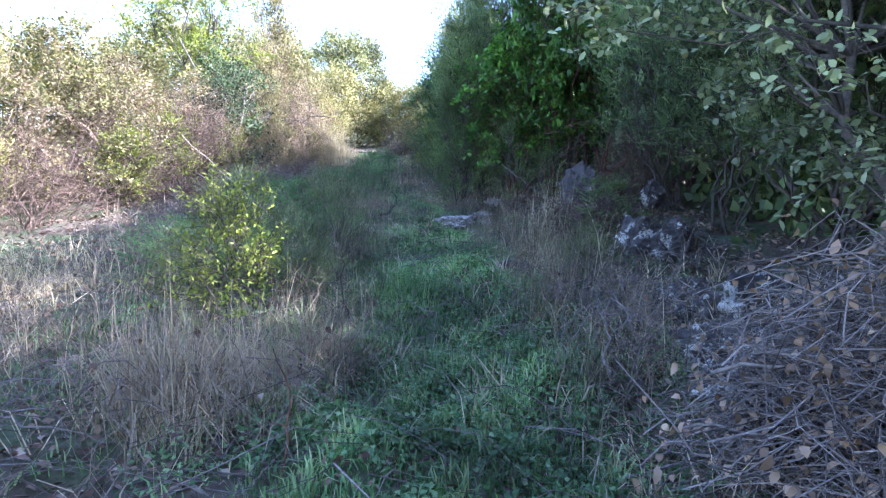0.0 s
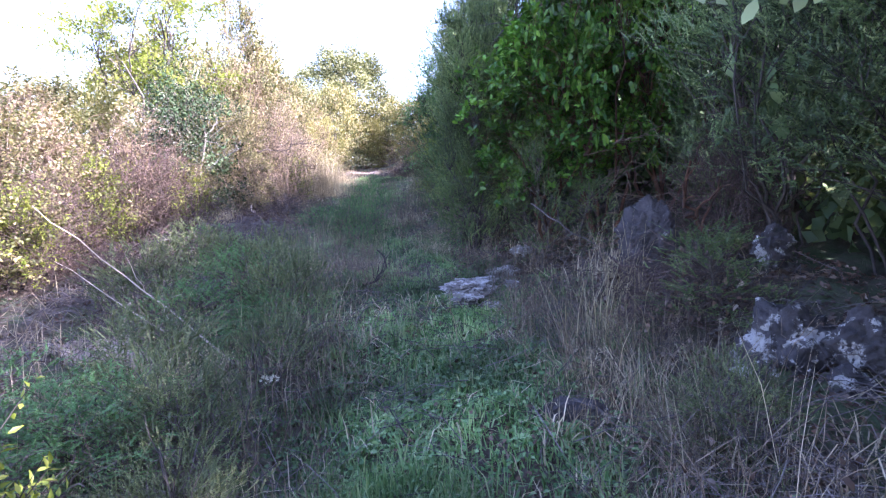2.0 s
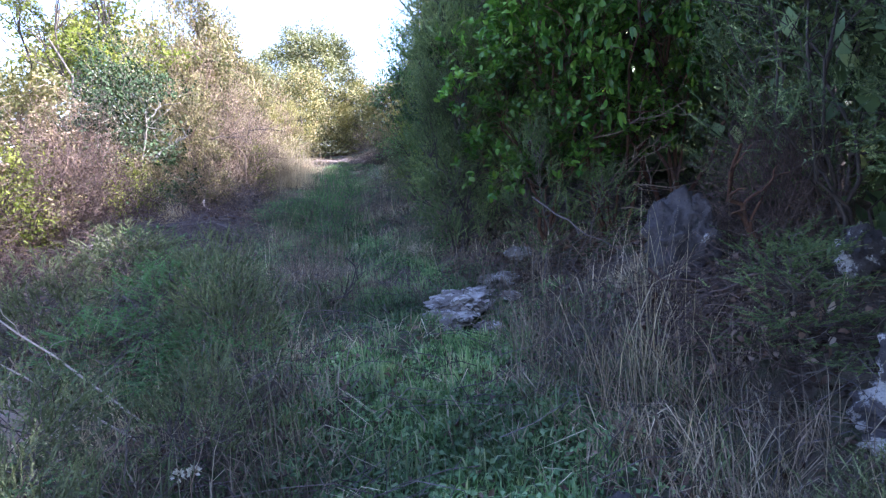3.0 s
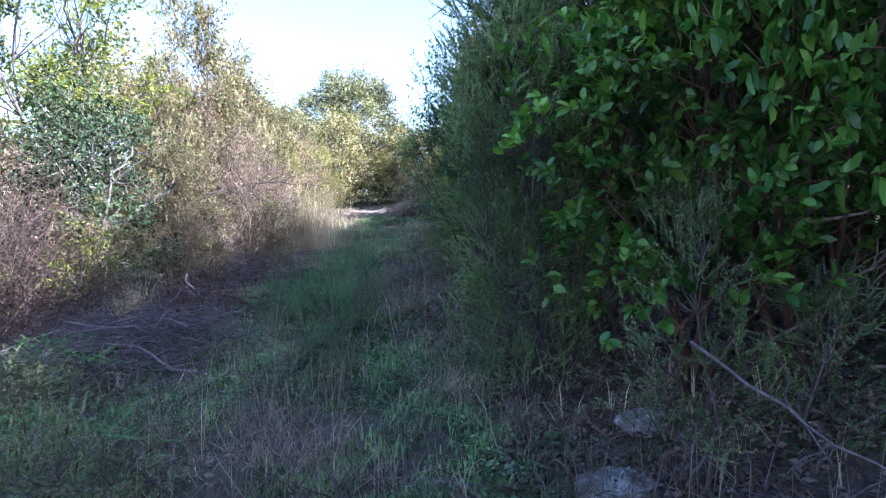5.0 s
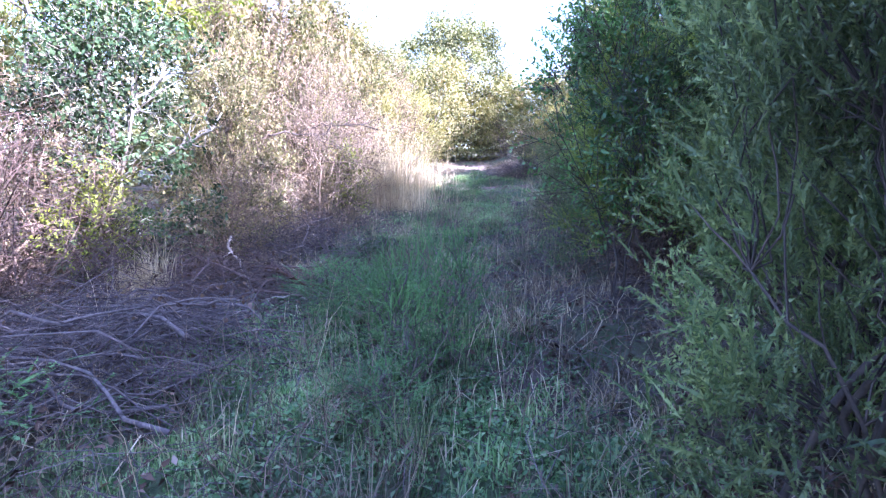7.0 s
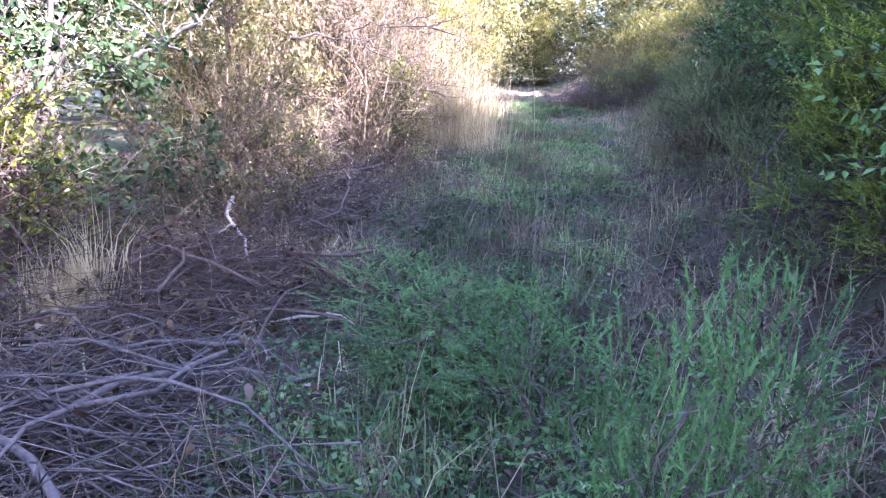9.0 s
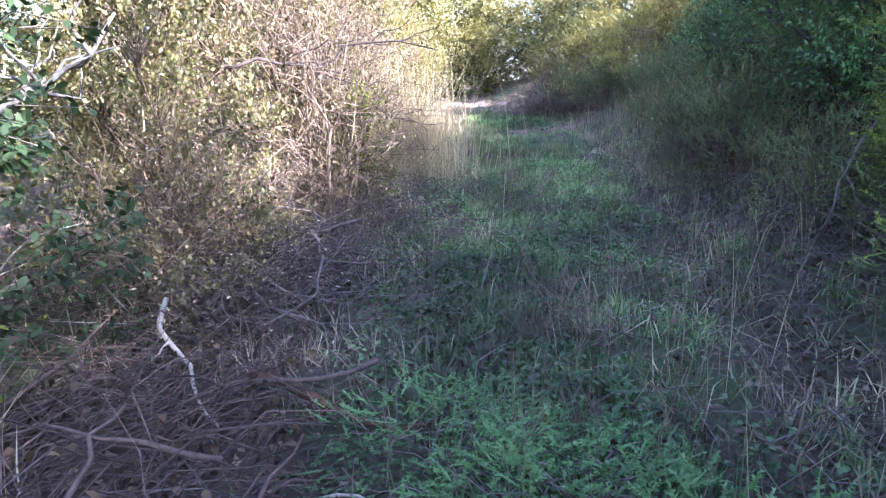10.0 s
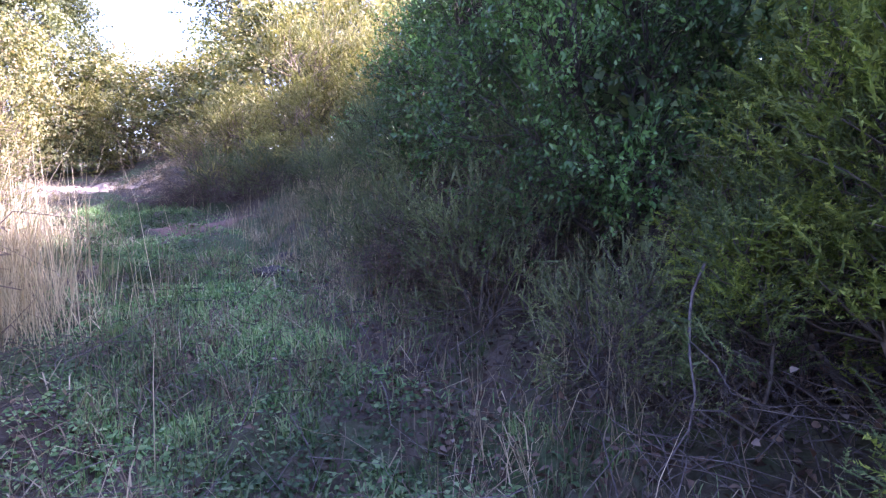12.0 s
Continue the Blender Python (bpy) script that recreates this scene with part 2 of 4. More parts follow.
gx, gy = grid_axis(-7, 4.5, 0.11, 900), grid_axis(0.5, 33, 0.115, 900)
X, Y = np.meshgrid(gx, gy)
Z = ground_z(X, Y)
n, k = X.shape
idx = np.arange(n * k).reshape(n, k)
a, b, c, d = idx[:-1, :-1].ravel(), idx[:-1, 1:].ravel(), idx[1:, 1:].ravel(), idx[1:, :-1].ravel()
ground = new("ground", mesh_of("ground", np.stack([X, Y, Z], -1), np.r_[np.c_[a, b, c], np.c_[a, c, d]], SOIL, False))
tagged(ground, "uneven brown soil with moss under a rough hillside trail", "ground", kind="structure")


# ---- builders ----
class Heap:
    """Gathers corners and triangles of one mesh."""

    def __init__(self):
        self.v, self.f, self.t, self.n = [], [], [], 0

    def add(self, v, f, tone=None):
        self.v.append(np.asarray(v, float).reshape(-1, 3))
        self.t.append(np.zeros(len(self.v[-1])) if tone is None else np.repeat(tone, len(self.v[-1]) // len(tone)))
        self.f.append(np.asarray(f, int).reshape(-1, 3) + self.n)
        self.n += len(self.v[-1])
        return self

    def mesh(self, name, mat, flat=True):
        return mesh_of(name, np.concatenate(self.v), np.concatenate(self.f), mat, flat, np.concatenate(self.t))


def unit(v):
    return v / np.maximum(np.linalg.norm(v, axis=-1, keepdims=True), 1e-9)


def leaves(heap, p, d, length, width, r, oval=False, fold=0.18, droop=0.1, tone=None):
    """Leaf blades from p along d; two triangles each, or four where they are oval."""
    m = len(p)
    tone = r.uniform(size=m) if tone is None else tone
    d = unit(d)
    s = unit(np.cross(d, unit(r.normal(size=(m, 3)) * 0.55 + (0, 0, 1))))
    nrm = np.cross(s, d)
    length, width = np.broadcast_to(length, m)[:, None], np.broadcast_to(width, m)[:, None]
    if oval:
        low, high = p + 0.32 * length * d, p + 0.7 * length * d - droop * length * nrm * 0.4
        v = np.stack([p, low + 0.46 * width * s + fold * width * nrm, high + 0.44 * width * s + fold * width * nrm,
                      p + length * d - droop * length * nrm, high - 0.44 * width * s + fold * width * nrm, low - 0.46 * width * s + fold * width * nrm], 1)
        t = np.array([[0, 1, 5], [1, 2, 4], [1, 4, 5], [2, 3, 4]])
    else:
        mid = p + 0.45 * length * d
        v = np.stack([p, mid + 0.5 * width * s + fold * width * nrm, p + length * d - droop * length * nrm, mid - 0.5 * width * s + fold * width * nrm], 1)
        t = np.array([[0, 1, 2], [0, 2, 3]])
    f = t[None] + (np.arange(m) * v.shape[1])[:, None, None]
    return heap.add(v, f, tone)


def needles(heap, p, d, length, width, r, tone):
    """Slim single triangles."""
    m = len(p)
    d = unit(d)
    s = unit(np.cross(d, r.normal(size=(m, 3)))) * np.broadcast_to(width, m)[:, None] * 0.5
    v = np.stack([p - s, p + s, p + d * np.broadcast_to(length, m)[:, None]], 1)
    return heap.add(v, np.arange(3 * m).reshape(m, 3), tone)


def tubes(heap, lines, radii, sides=3):
    """Tapered stems along polylines, an array of (stems, points, 3)."""
    lines = np.asarray(lines, float)
    m, k, _ = lines.shape
    radii = np.broadcast_to(radii, (m, k))
    way = unit(np.gradient(lines, axis=1))
    ref = np.where(np.abs(way[..., 2:]) > 0.9, np.array([1.0, 0, 0]), np.array([0, 0, 1.0]))
    u = unit(np.cross(way, ref))
    w = np.cross(way, u)
    ang = np.arange(sides) * 2 * math.pi / sides
    v = lines[:, :, None] + radii[:, :, None, None] * (np.cos(ang)[:, None] * u[:, :, None] + np.sin(ang)[:, None] * w[:, :, None])
    i = np.arange(m * k * sides).reshape(m, k, sides)
    a, b = i[:, :-1], i[:, 1:]
    a2, b2 = np.roll(a, -1, 2), np.roll(b, -1, 2)
    return heap.add(v, np.concatenate([np.stack([a, a2, b2], -1).reshape(-1, 3), np.stack([a, b2, b], -1).reshape(-1, 3)]))


def bends(start, end, k, wobble, r, sag=0.0):
    """Polylines from start to end with a natural wander."""
    m = len(start)
    t = np.linspace(0, 1, k)[None, :, None]
    line = start[:, None] * (1 - t) + end[:, None] * t
    span = np.linalg.norm(end - start, axis=1)[:, None, None]
    line = line + np.cumsum(r.normal(size=(m, k, 3)), 1) * wobble * span * np.sin(math.pi * t) ** 0.5 / k ** 0.5
    line[..., 2] += (sag * span * np.sin(math.pi * t))[..., 0]
    line[:, 0] = start
    return line


def part(name, me, parent, label=""):
    ob = new(name, me)
    ob.parent = parent
    return tagged(ob, label)


def thing(name, label, category, group="", kind=""):
    return tagged(new(name), label, category, group, kind)


def crown_points(r, m, rx, ry, z0, z1, hollow=0.45, rough=0.22, shape="bush"):
    """Points in an uneven body, more towards its outside: a bush that is full to its foot, or a rounded tree crown."""
    h = r.uniform(size=m) ** 0.85
    ang = r.uniform(0, 2 * math.pi, m)
    if shape == "bush":
        prof = np.interp(h, [0, 0.2, 0.5, 0.8, 1.0], [0.82, 1.0, 1.0, 0.72, 0.25])
    else:
        prof = np.sqrt(np.clip(1 - (2 * h - 1) ** 2, 0.06, 1))
    ph = r.uniform(0, 6.28, 6)
    out = 1 + rough * (np.sin(3 * ang + ph[0]) * np.sin(7 * h + ph[1]) + 0.8 * np.sin(5 * ang + 9 * h + ph[2]) + 0.5 * np.sin(9 * ang - 4 * h + ph[3]))
    rad = prof * (hollow + (1 - hollow) * r.uniform(size=m) ** 0.6) * out
    top = 1 + 0.6 * rough * np.sin(4 * ang + ph[4]) * h
    p = np.c_[rx * rad * np.cos(ang), ry * rad * np.sin(ang), z0 + (z1 - z0) * h * top]
    d = unit(np.c_[np.cos(ang) * rad, np.sin(ang) * rad, 0.9 * (h - 0.35)])
    return p, d


def shrub(name, label, category, seed, height, rx, ry, z0, style, leaf, bark, clumps=60, twigs=14, stems=6, spread=0.2, group="", hollow=0.45, rough=0.22, size=1.0, dead=0.0, shape="bush", wide=1.0, few=1.0, soft=False, thin=1.0):
    """A bush or tree: bent stems, branches to clumps, twigs, and the crown of single leaves.
    style: heath plumes, rosettes of broad leaves, oak, fine small leaves, or bare."""
    r = np.random.default_rng(seed)
    ob = thing(name, label, category, group)
    mid, out = crown_points(r, clumps, rx, ry, z0, height, hollow, rough, shape)
    # stems
    ends = mid[r.choice(clumps, stems, replace=False)] * (0.7, 0.7, 0.85)
    foot = np.c_[r.normal(size=(stems, 2)) * 0.07 * rx, np.full(stems, -0.08)]
    if stems == 1:
        ends = np.array([[0.05 * rx, -0.05 * ry, height * 0.72]])
    lines = bends(foot, ends, 9, 0.14, r, 0.0)
    r0 = thin * (0.005 + 0.007 * height) * (1.7 if stems < 3 else 1.0)
    for line in lines:
        part("stem", tubes(Heap(), line[None], (np.linspace(r0, r0 * 0.3, 9) * r.uniform(0.7, 1.25))[None], 6).mesh("stem", bark, False), ob)
    # branches
    pick = lines[:, 2:].reshape(-1, 3)
    gap = np.linalg.norm(pick[None] - (mid * (0.6, 0.6, 0.75))[:, None], axis=2)
    start = pick[gap.argmin(1)]
    limb = Heap()
    tubes(limb, bends(start, mid, 5, 0.16, r, 0.03), np.linspace(r0 * 0.32, 0.003, 5)[None] * np.ones((clumps, 1)), 3)
    # twigs
    c = np.repeat(mid, twigs, 0)
    o = np.repeat(out, twigs, 0)
    m = len(c)
    base = c + r.normal(size=(m, 3)) * spread * (1.0, 1.0, 0.8)
    base[:, 2] = np.maximum(base[:, 2], 0.03)
    up = {"heath": 0.75, "bare": 0.15, "oak": 0.1, "broad": 0.75, "fine": 0.45}[style]
    way = unit(o * 0.7 + np.repeat(r.normal(size=(clumps, 3)), twigs, 0) * 0.32 + r.normal(size=(m, 3)) * 0.42 + (0, 0, up))
    tl = {"heath": 0.155, "bare": 0.42, "oak": 0.2, "broad": 0.16, "fine": 0.24}[style] * size * r.uniform(0.55, 1.35, m)
    tip = base + way * tl[:, None]
    if style == "bare":
        tubes(limb, bends(base, tip, 3, 0.3, r, 0.12), np.array([[0.0034, 0.0026, 0.0012]]))
    elif few >= 0.7 and style != "heath":
        tubes(limb, np.stack([base + (c - base) * 0.4, tip], 1), np.array([[0.0034, 0.0012]]))
    if style == "bare":
        a = r.uniform(0, 6.283, 46)
        foot = np.c_[np.cos(a) * rx, np.sin(a) * ry, np.zeros(46)] * r.uniform(0.1, 0.7, (46, 1))
        far = foot + np.c_[np.cos(a + r.normal(size=46)) * rx, np.sin(a + r.normal(size=46)) * ry, np.full(46, height * 0.35)] * r.uniform(0.5, 1.1, (46, 1))
        tubes(limb, bends(foot, far, 8, 0.16, r, 0.4), np.linspace(0.0055, 0.0016, 8)[None] * r.uniform(0.6, 1.3, (46, 1)), 4)
    tagged(part("branchwork", limb.mesh("branchwork", bark), ob), kind="stuff")
    crown = Heap()
    keep = r.uniform(size=m) > dead
    base, tip, way, tl = base[keep], tip[keep], way[keep], tl[keep]
    m = len(base)

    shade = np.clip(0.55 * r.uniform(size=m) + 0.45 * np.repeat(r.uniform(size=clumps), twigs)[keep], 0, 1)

    def along(q, lo):
        t = np.tile(np.linspace(lo, 1, q), m)[:, None] + r.normal(size=(m * q, 1)) * 0.03
        p = np.repeat(base, q, 0) * (1 - t) + np.repeat(tip, q, 0) * t
        return p, np.repeat(way, q, 0), unit(np.cross(np.repeat(way, q, 0), r.normal(size=(m * q, 3))))

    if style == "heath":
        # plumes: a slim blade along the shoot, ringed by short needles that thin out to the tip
        # Tone: dark core and base, lighter tips, for contrast between plumes.
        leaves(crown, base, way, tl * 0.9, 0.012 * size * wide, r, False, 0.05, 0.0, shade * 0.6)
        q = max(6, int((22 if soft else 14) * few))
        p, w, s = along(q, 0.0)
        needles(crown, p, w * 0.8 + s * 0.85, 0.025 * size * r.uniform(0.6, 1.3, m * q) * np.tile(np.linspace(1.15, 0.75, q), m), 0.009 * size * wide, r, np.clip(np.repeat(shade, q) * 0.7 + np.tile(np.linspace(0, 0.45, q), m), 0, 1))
    elif style == "broad":
        q = 8
        p, w, s = along(q, 0.6)
        leaves(crown, p, w * 0.8 + s, 0.078 * size * r.uniform(0.7, 1.2, m * q), 0.036 * size, r, True, tone=np.repeat(shade, q))
    elif style == "oak":
        q = int(8 * few)
        p, w, s = along(q, 0.05)
        leaves(crown, p, w * 0.5 + s, 0.055 * size * r.uniform(0.6, 1.25, m * q), 0.03 * size * wide, r, few >= 1, 0.12, tone=np.repeat(shade, q))
    elif style == "fine":
        q = int(9 * few)
        p, w, s = along(q, 0.0)
        leaves(crown, p, w * 0.7 + s, 0.045 * size * r.uniform(0.6, 1.3, m * q), 0.022 * size * wide, r, tone=np.repeat(shade, q))
    else:
        q = 3
        p, w, s = along(q, 0.2)
        leaves(crown, p, w * 0.3 + s + (0, 0, -0.3), 0.035 * size * r.uniform(0.5, 1.3, m * q), 0.017 * size, r)
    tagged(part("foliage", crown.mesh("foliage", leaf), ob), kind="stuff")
    return ob


def put(ob, x, y, turn=0.0, sx=1.0, sz=1.0, drop=0.0):
    ob.matrix_basis = pose(x, y, float(ground_z(x, y)) - drop, 0, 0, turn) @ Matrix.Diagonal((sx, sx, sz, 1))
    return ob


def again(ob, x, y, turn=0.0, sx=1.0, sz=1.0, label=""):
    o = copy_thing(ob, Matrix.Identity(4))
    put(o, x, y, turn, sx, sz)
    return tagged(o, label)


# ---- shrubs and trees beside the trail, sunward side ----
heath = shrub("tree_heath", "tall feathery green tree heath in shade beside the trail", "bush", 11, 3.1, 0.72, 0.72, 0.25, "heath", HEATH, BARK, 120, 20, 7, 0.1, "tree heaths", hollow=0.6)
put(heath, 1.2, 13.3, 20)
heath_b = shrub("tree_heath", "dark green tree heath with bare grey lower stems in shade, one unseen sun block", "bush", 12, 4.0, 0.95, 0.95, 0.5, "heath", HEATH, BARK, 130, 18, 8, 0.12, "tree heaths", dead=0.12, size=1.2)
put(heath_b, 1.35, 12.0, 100, 1.0, 1.15)
for x, y, turn, sx, sz in ((3.2, 8.4, 250, 1.1, 1.6), (1.3, 14.6, 120, 1.0, 1.0), (1.15, 10.95, 200, 0.85, 1.25)):
    again(heath, x, y, turn, sx, sz)
# The copy at y -1.1 stands out of view, added to block the sun.
for x, y, turn, sx, sz in ((2.3, 11.2, 10, 1.0, 1.2), (2.6, 13.6, 80, 1.1, 1.3), (4.0, 10.0, 220, 1.2, 1.45), (4.3, 3.4, 290, 1.2, 1.0), (3.2, 0.7, 40, 1.0, 0.85), (2.5, -1.1, 140, 1.0, 0.85), (2.2, 16.6, 130, 0.95, 0.85), (3.9, 6.0, 200, 1.2, 1.35)):
    again(heath_b, x, y, turn, sx, sz)
hanging = shrub("tree_heath", "feathery tree heath arching over a dark hollow", "bush", 13, 3.2, 1.0, 0.95, 0.85, "heath", HEATH, DARKTWIG, 150, 19, 6, 0.11, "tree heaths", hollow=0.5, size=1.1, thin=0.5)
put(hanging, 2.75, 7.3, 0)
for x, y, turn, sx, sz in ((2.85, 6.0, 70, 1.0, 0.9), (3.0, 4.7, 160, 1.0, 0.95), (3.4, 7.0, 260, 1.1, 1.2)):
    again(hanging, x, y, turn, sx, sz)

arbutus = shrub("strawberry_tree", "strawberry tree with glossy bright green broad leaves", "bush", 21, 2.35, 0.85, 0.8, 0.66, "broad", ARBUTUS, BROWN_BARK, 85, 13, 6, 0.11, "strawberry trees", hollow=0.55)
put(arbutus, 1.12, 9.45, 0)
again(arbutus, 1.75, 9.3, 140, 0.95, 1.7, "tall strawberry tree with glossy bright green leaves")
again(arbutus, 2.6, 9.9, 240, 1.1, 1.9, "tall strawberry tree with glossy bright green leaves")

oak = shrub("holm_oak", "holm oak with grey-green leaves leaning over the trail", "tree", 31, 3.9, 1.85, 1.9, 0.95, "oak", OAK, BARK, 260, 13, 2, 0.15, "oaks", hollow=0.6, size=1.2, shape="tree", rough=0.18)
put(oak, 3.0, 3.25, 0, 1.07, 1.0)

sprig = shrub("young_heath", "small upright young tree heath growing from leaf litter", "bush", 41, 1.35, 0.26, 0.26, 0.15, "heath", HEATH_SKYLIT, BARK, 40, 10, 3, 0.055, "young heaths", size=0.85, soft=True)
put(sprig, 0.92, 8.75, 0)
for x, y, turn, sx, sz in ((1.45, 8.6, 120, 0.9, 0.6), (-0.05, 14.9, 220, 1.0, 0.75), (-0.35, 14.0, 300, 1.0, 0.5), (0.2, 15.2, 10, 1.1, 0.8), (1.75, 6.4, 10, 1.2, 0.5)):
    again(sprig, x, y, turn, sx, sz)

near_heath = shrub("tree_heath", "feathery green tree heath leaning out at the trail's edge", "bush", 43, 3.0, 0.5, 0.48, 0.3, "heath", HEATH_SKYLIT, DARKTWIG, 190, 20, 7, 0.085, "tree heaths", hollow=0.5, soft=True, thin=0.55)
put(near_heath, 0.27, 10.0, 0, 0.88, 1.0)
again(near_heath, 0.62, 10.75, 40, 0.95, 1.15)
again(near_heath, 0.85, 12.5, 80, 1.15, 0.95)
golden = shrub("tree_heath", "golden-green feathery tree heath leaning out at the trail's edge", "bush", 44, 2.6, 0.62, 0.62, 0.2, "heath", HEATH_GOLD, BARK, 100, 22, 5, 0.085, "tree heaths", hollow=0.62, soft=True, size=1.1)
put(golden, 0.15, 14.1, 200, 1.0, 0.85)
again(golden, 0.45, 14.75, 60, 1.0, 0.7)
again(golden, 0.2, 13.55, 330, 0.8, 0.55, "low golden-green tree heath at the trail's edge")

olive = shrub("evergreen_buckthorn", "bushy evergreen with small glossy green leaves over the trail", "bush", 51, 3.1, 1.15, 1.0, 0.35, "fine", OLIVE, DARKTWIG, 150, 22, 5, 0.12, "evergreens", size=1.05, hollow=0.6, wide=1.15)
put(olive, 0.7, 16.5, 0, 0.85, 1.05)
again(olive, 1.0, 18.3, 130, 0.95, 0.95)
again(olive, 1.3, 20.6, 230, 0.9, 0.75)
sapling = shrub("evergreen_sapling", "slender evergreen with drooping limbs and small glossy leaves", "tree", 52, 2.4, 0.58, 0.55, 0.7, "fine", OLIVE, DARKTWIG, 46, 14, 4, 0.11, "evergreens", size=1.1, hollow=0.35, shape="tree", thin=0.45)
put(sapling, -0.12, 12.75, 0, 1.0, 1.0)

low_heath = shrub("low_heath", "low grey-green heath on the shaded bank", "bush", 45, 0.9, 0.5, 0.5, 0.03, "heath", HEATH_DULL, BARK, 55, 14, 6, 0.09, "bank heaths", hollow=0.45, size=0.95)
put(low_heath, -0.35, 16.7, 0)
for x, y, turn, sx, sz in ((-0.45, 18.0, 80, 1.0, 0.8), (0.1, 18.6, 150, 1.1, 1.1), (-0.5, 19.4, 220, 0.8, 0.7), (0.3, 20.0, 300, 1.2, 1.2), (-0.2, 20.9, 30, 0.9, 0.8), (0.7, 21.4, 100, 1.2, 1.2), (-0.3, 15.4, 190, 0.8, 0.7), (0.9, 22.6, 260, 1.2, 1.2), (-0.1, 22.3, 10, 0.9, 0.8), (-0.7, 23.4, 130, 1.0, 0.8), (0.5, 17.2, 200, 1.0, 1.3), (-1.3, 24.6, 70, 1.0, 0.9)):
    again(low_heath, x, y, turn, sx, sz)

for x, y, turn, sx, sz in ((-1.0, 4.55, 20, 0.55, 0.45), (-1.3, 5.2, 100, 0.65, 0.6), (-1.75, 5.9, 180, 0.8, 0.6), (-1.1, 6.2, 260, 0.55, 0.5), (-1.3, 7.2, 60, 0.7, 0.7), (-1.85, 4.3, 210, 0.6, 0.5), (-1.7, 8.1, 290, 0.8, 0.6), (-2.6, 7.6, 40, 1.0, 0.7), (-3.0, 9.4, 170, 1.0, 0.6), (1.25, 5.0, 80, 0.5, 0.4)):
    again(low_heath, x, y, turn, sx, sz, "knee-high grey-green heath beside the trail")

# ---- sunlit scrub on the other side ----
maquis = shrub("sunlit_shrub", "sunlit dense olive-green shrub beside the trail", "bush", 61, 2.9, 1.1, 1.05, 0.1, "fine", MAQUIS, TAN_TWIG, 80, 15, 8, 0.1, "sunlit scrub", size=1.3, wide=1.25, rough=0.34, hollow=0.6)
put(maquis, -5.2, 8.6, 0, 0.9, 0.75)
for x, y, turn, sx, sz in ((-6.4, 6.3, 80, 1.1, 0.8), (-5.7, 10.8, 160, 1.0, 0.72), (-4.8, 16.3, 230, 1.0, 1.42), (-4.7, 18.0, 300, 0.95, 1.15), (-5.4, 20.0, 20, 1.1, 1.05), (-5.6, 23.2, 110, 1.1, 1.0), (-7.4, 11.0, 300, 1.3, 0.85), (-4.5, 14.9, 40, 0.6, 0.95), (-4.1, 16.3, 190, 0.55, 0.8)):
    again(maquis, x, y, turn, sx, sz)
rusty = shrub("sunlit_shrub", "sunlit half-withered shrub with tan and olive leaves", "bush", 65, 2.6, 0.95, 0.9, 0.05, "fine", DRYLEAF, TAN_TWIG, 70, 13, 8, 0.11, "sunlit scrub", size=1.15, wide=1.1, rough=0.36, hollow=0.5, dead=0.25)
put(rusty, -4.35, 15.6, 0, 0.75, 1.1)
for x, y, turn, sx, sz in ((-5.0, 12.0, 100, 0.8, 0.7), (-5.3, 9.7, 210, 0.9, 0.72), (-4.35, 17.2, 300, 0.75, 1.05), (-5.6, 7.3, 50, 0.9, 0.7), (-4.6, 21.6, 150, 0.9, 0.9)):
    again(rusty, x, y, turn, sx, sz)
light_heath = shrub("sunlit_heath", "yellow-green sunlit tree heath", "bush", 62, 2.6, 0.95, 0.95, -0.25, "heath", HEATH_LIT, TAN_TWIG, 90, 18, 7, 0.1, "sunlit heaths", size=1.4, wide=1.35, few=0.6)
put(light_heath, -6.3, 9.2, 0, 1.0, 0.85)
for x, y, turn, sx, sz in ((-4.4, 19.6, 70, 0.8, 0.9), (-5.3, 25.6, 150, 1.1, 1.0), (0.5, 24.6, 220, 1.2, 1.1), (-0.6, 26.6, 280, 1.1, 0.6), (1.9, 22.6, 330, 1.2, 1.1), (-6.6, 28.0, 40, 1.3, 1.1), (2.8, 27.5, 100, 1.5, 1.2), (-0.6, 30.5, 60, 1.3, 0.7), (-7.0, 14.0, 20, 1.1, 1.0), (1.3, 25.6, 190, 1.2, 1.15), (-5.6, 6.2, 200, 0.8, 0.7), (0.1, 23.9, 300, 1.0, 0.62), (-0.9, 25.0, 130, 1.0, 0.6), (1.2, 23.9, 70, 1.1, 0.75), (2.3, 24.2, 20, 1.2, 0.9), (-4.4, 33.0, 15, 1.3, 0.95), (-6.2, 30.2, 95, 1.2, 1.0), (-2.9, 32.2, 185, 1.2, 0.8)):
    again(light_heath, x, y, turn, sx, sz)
open_tree = shrub("open_crowned_tree", "small sunlit tree with a thin yellow-green crown and bare limbs", "tree", 63, 4.4, 1.15, 1.05, 2.1, "fine", YELLOW, BARK, 60, 16, 6, 0.11, "", 0.35, 0.4, 1.5, shape="tree")
put(open_tree, -5.7, 14.0, 0, 1.15, 1.1)
dark_shrub = shrub("mastic_shrub", "dark green mastic shrub with dead lichen-grey branches", "bush", 64, 2.5, 0.8, 0.75, 0.3, "oak", MASTIC, LICHEN_BARK, 85, 13, 6, 0.13, "", 0.3, size=0.95)
put(dark_shrub, -4.6, 13.1, 0)

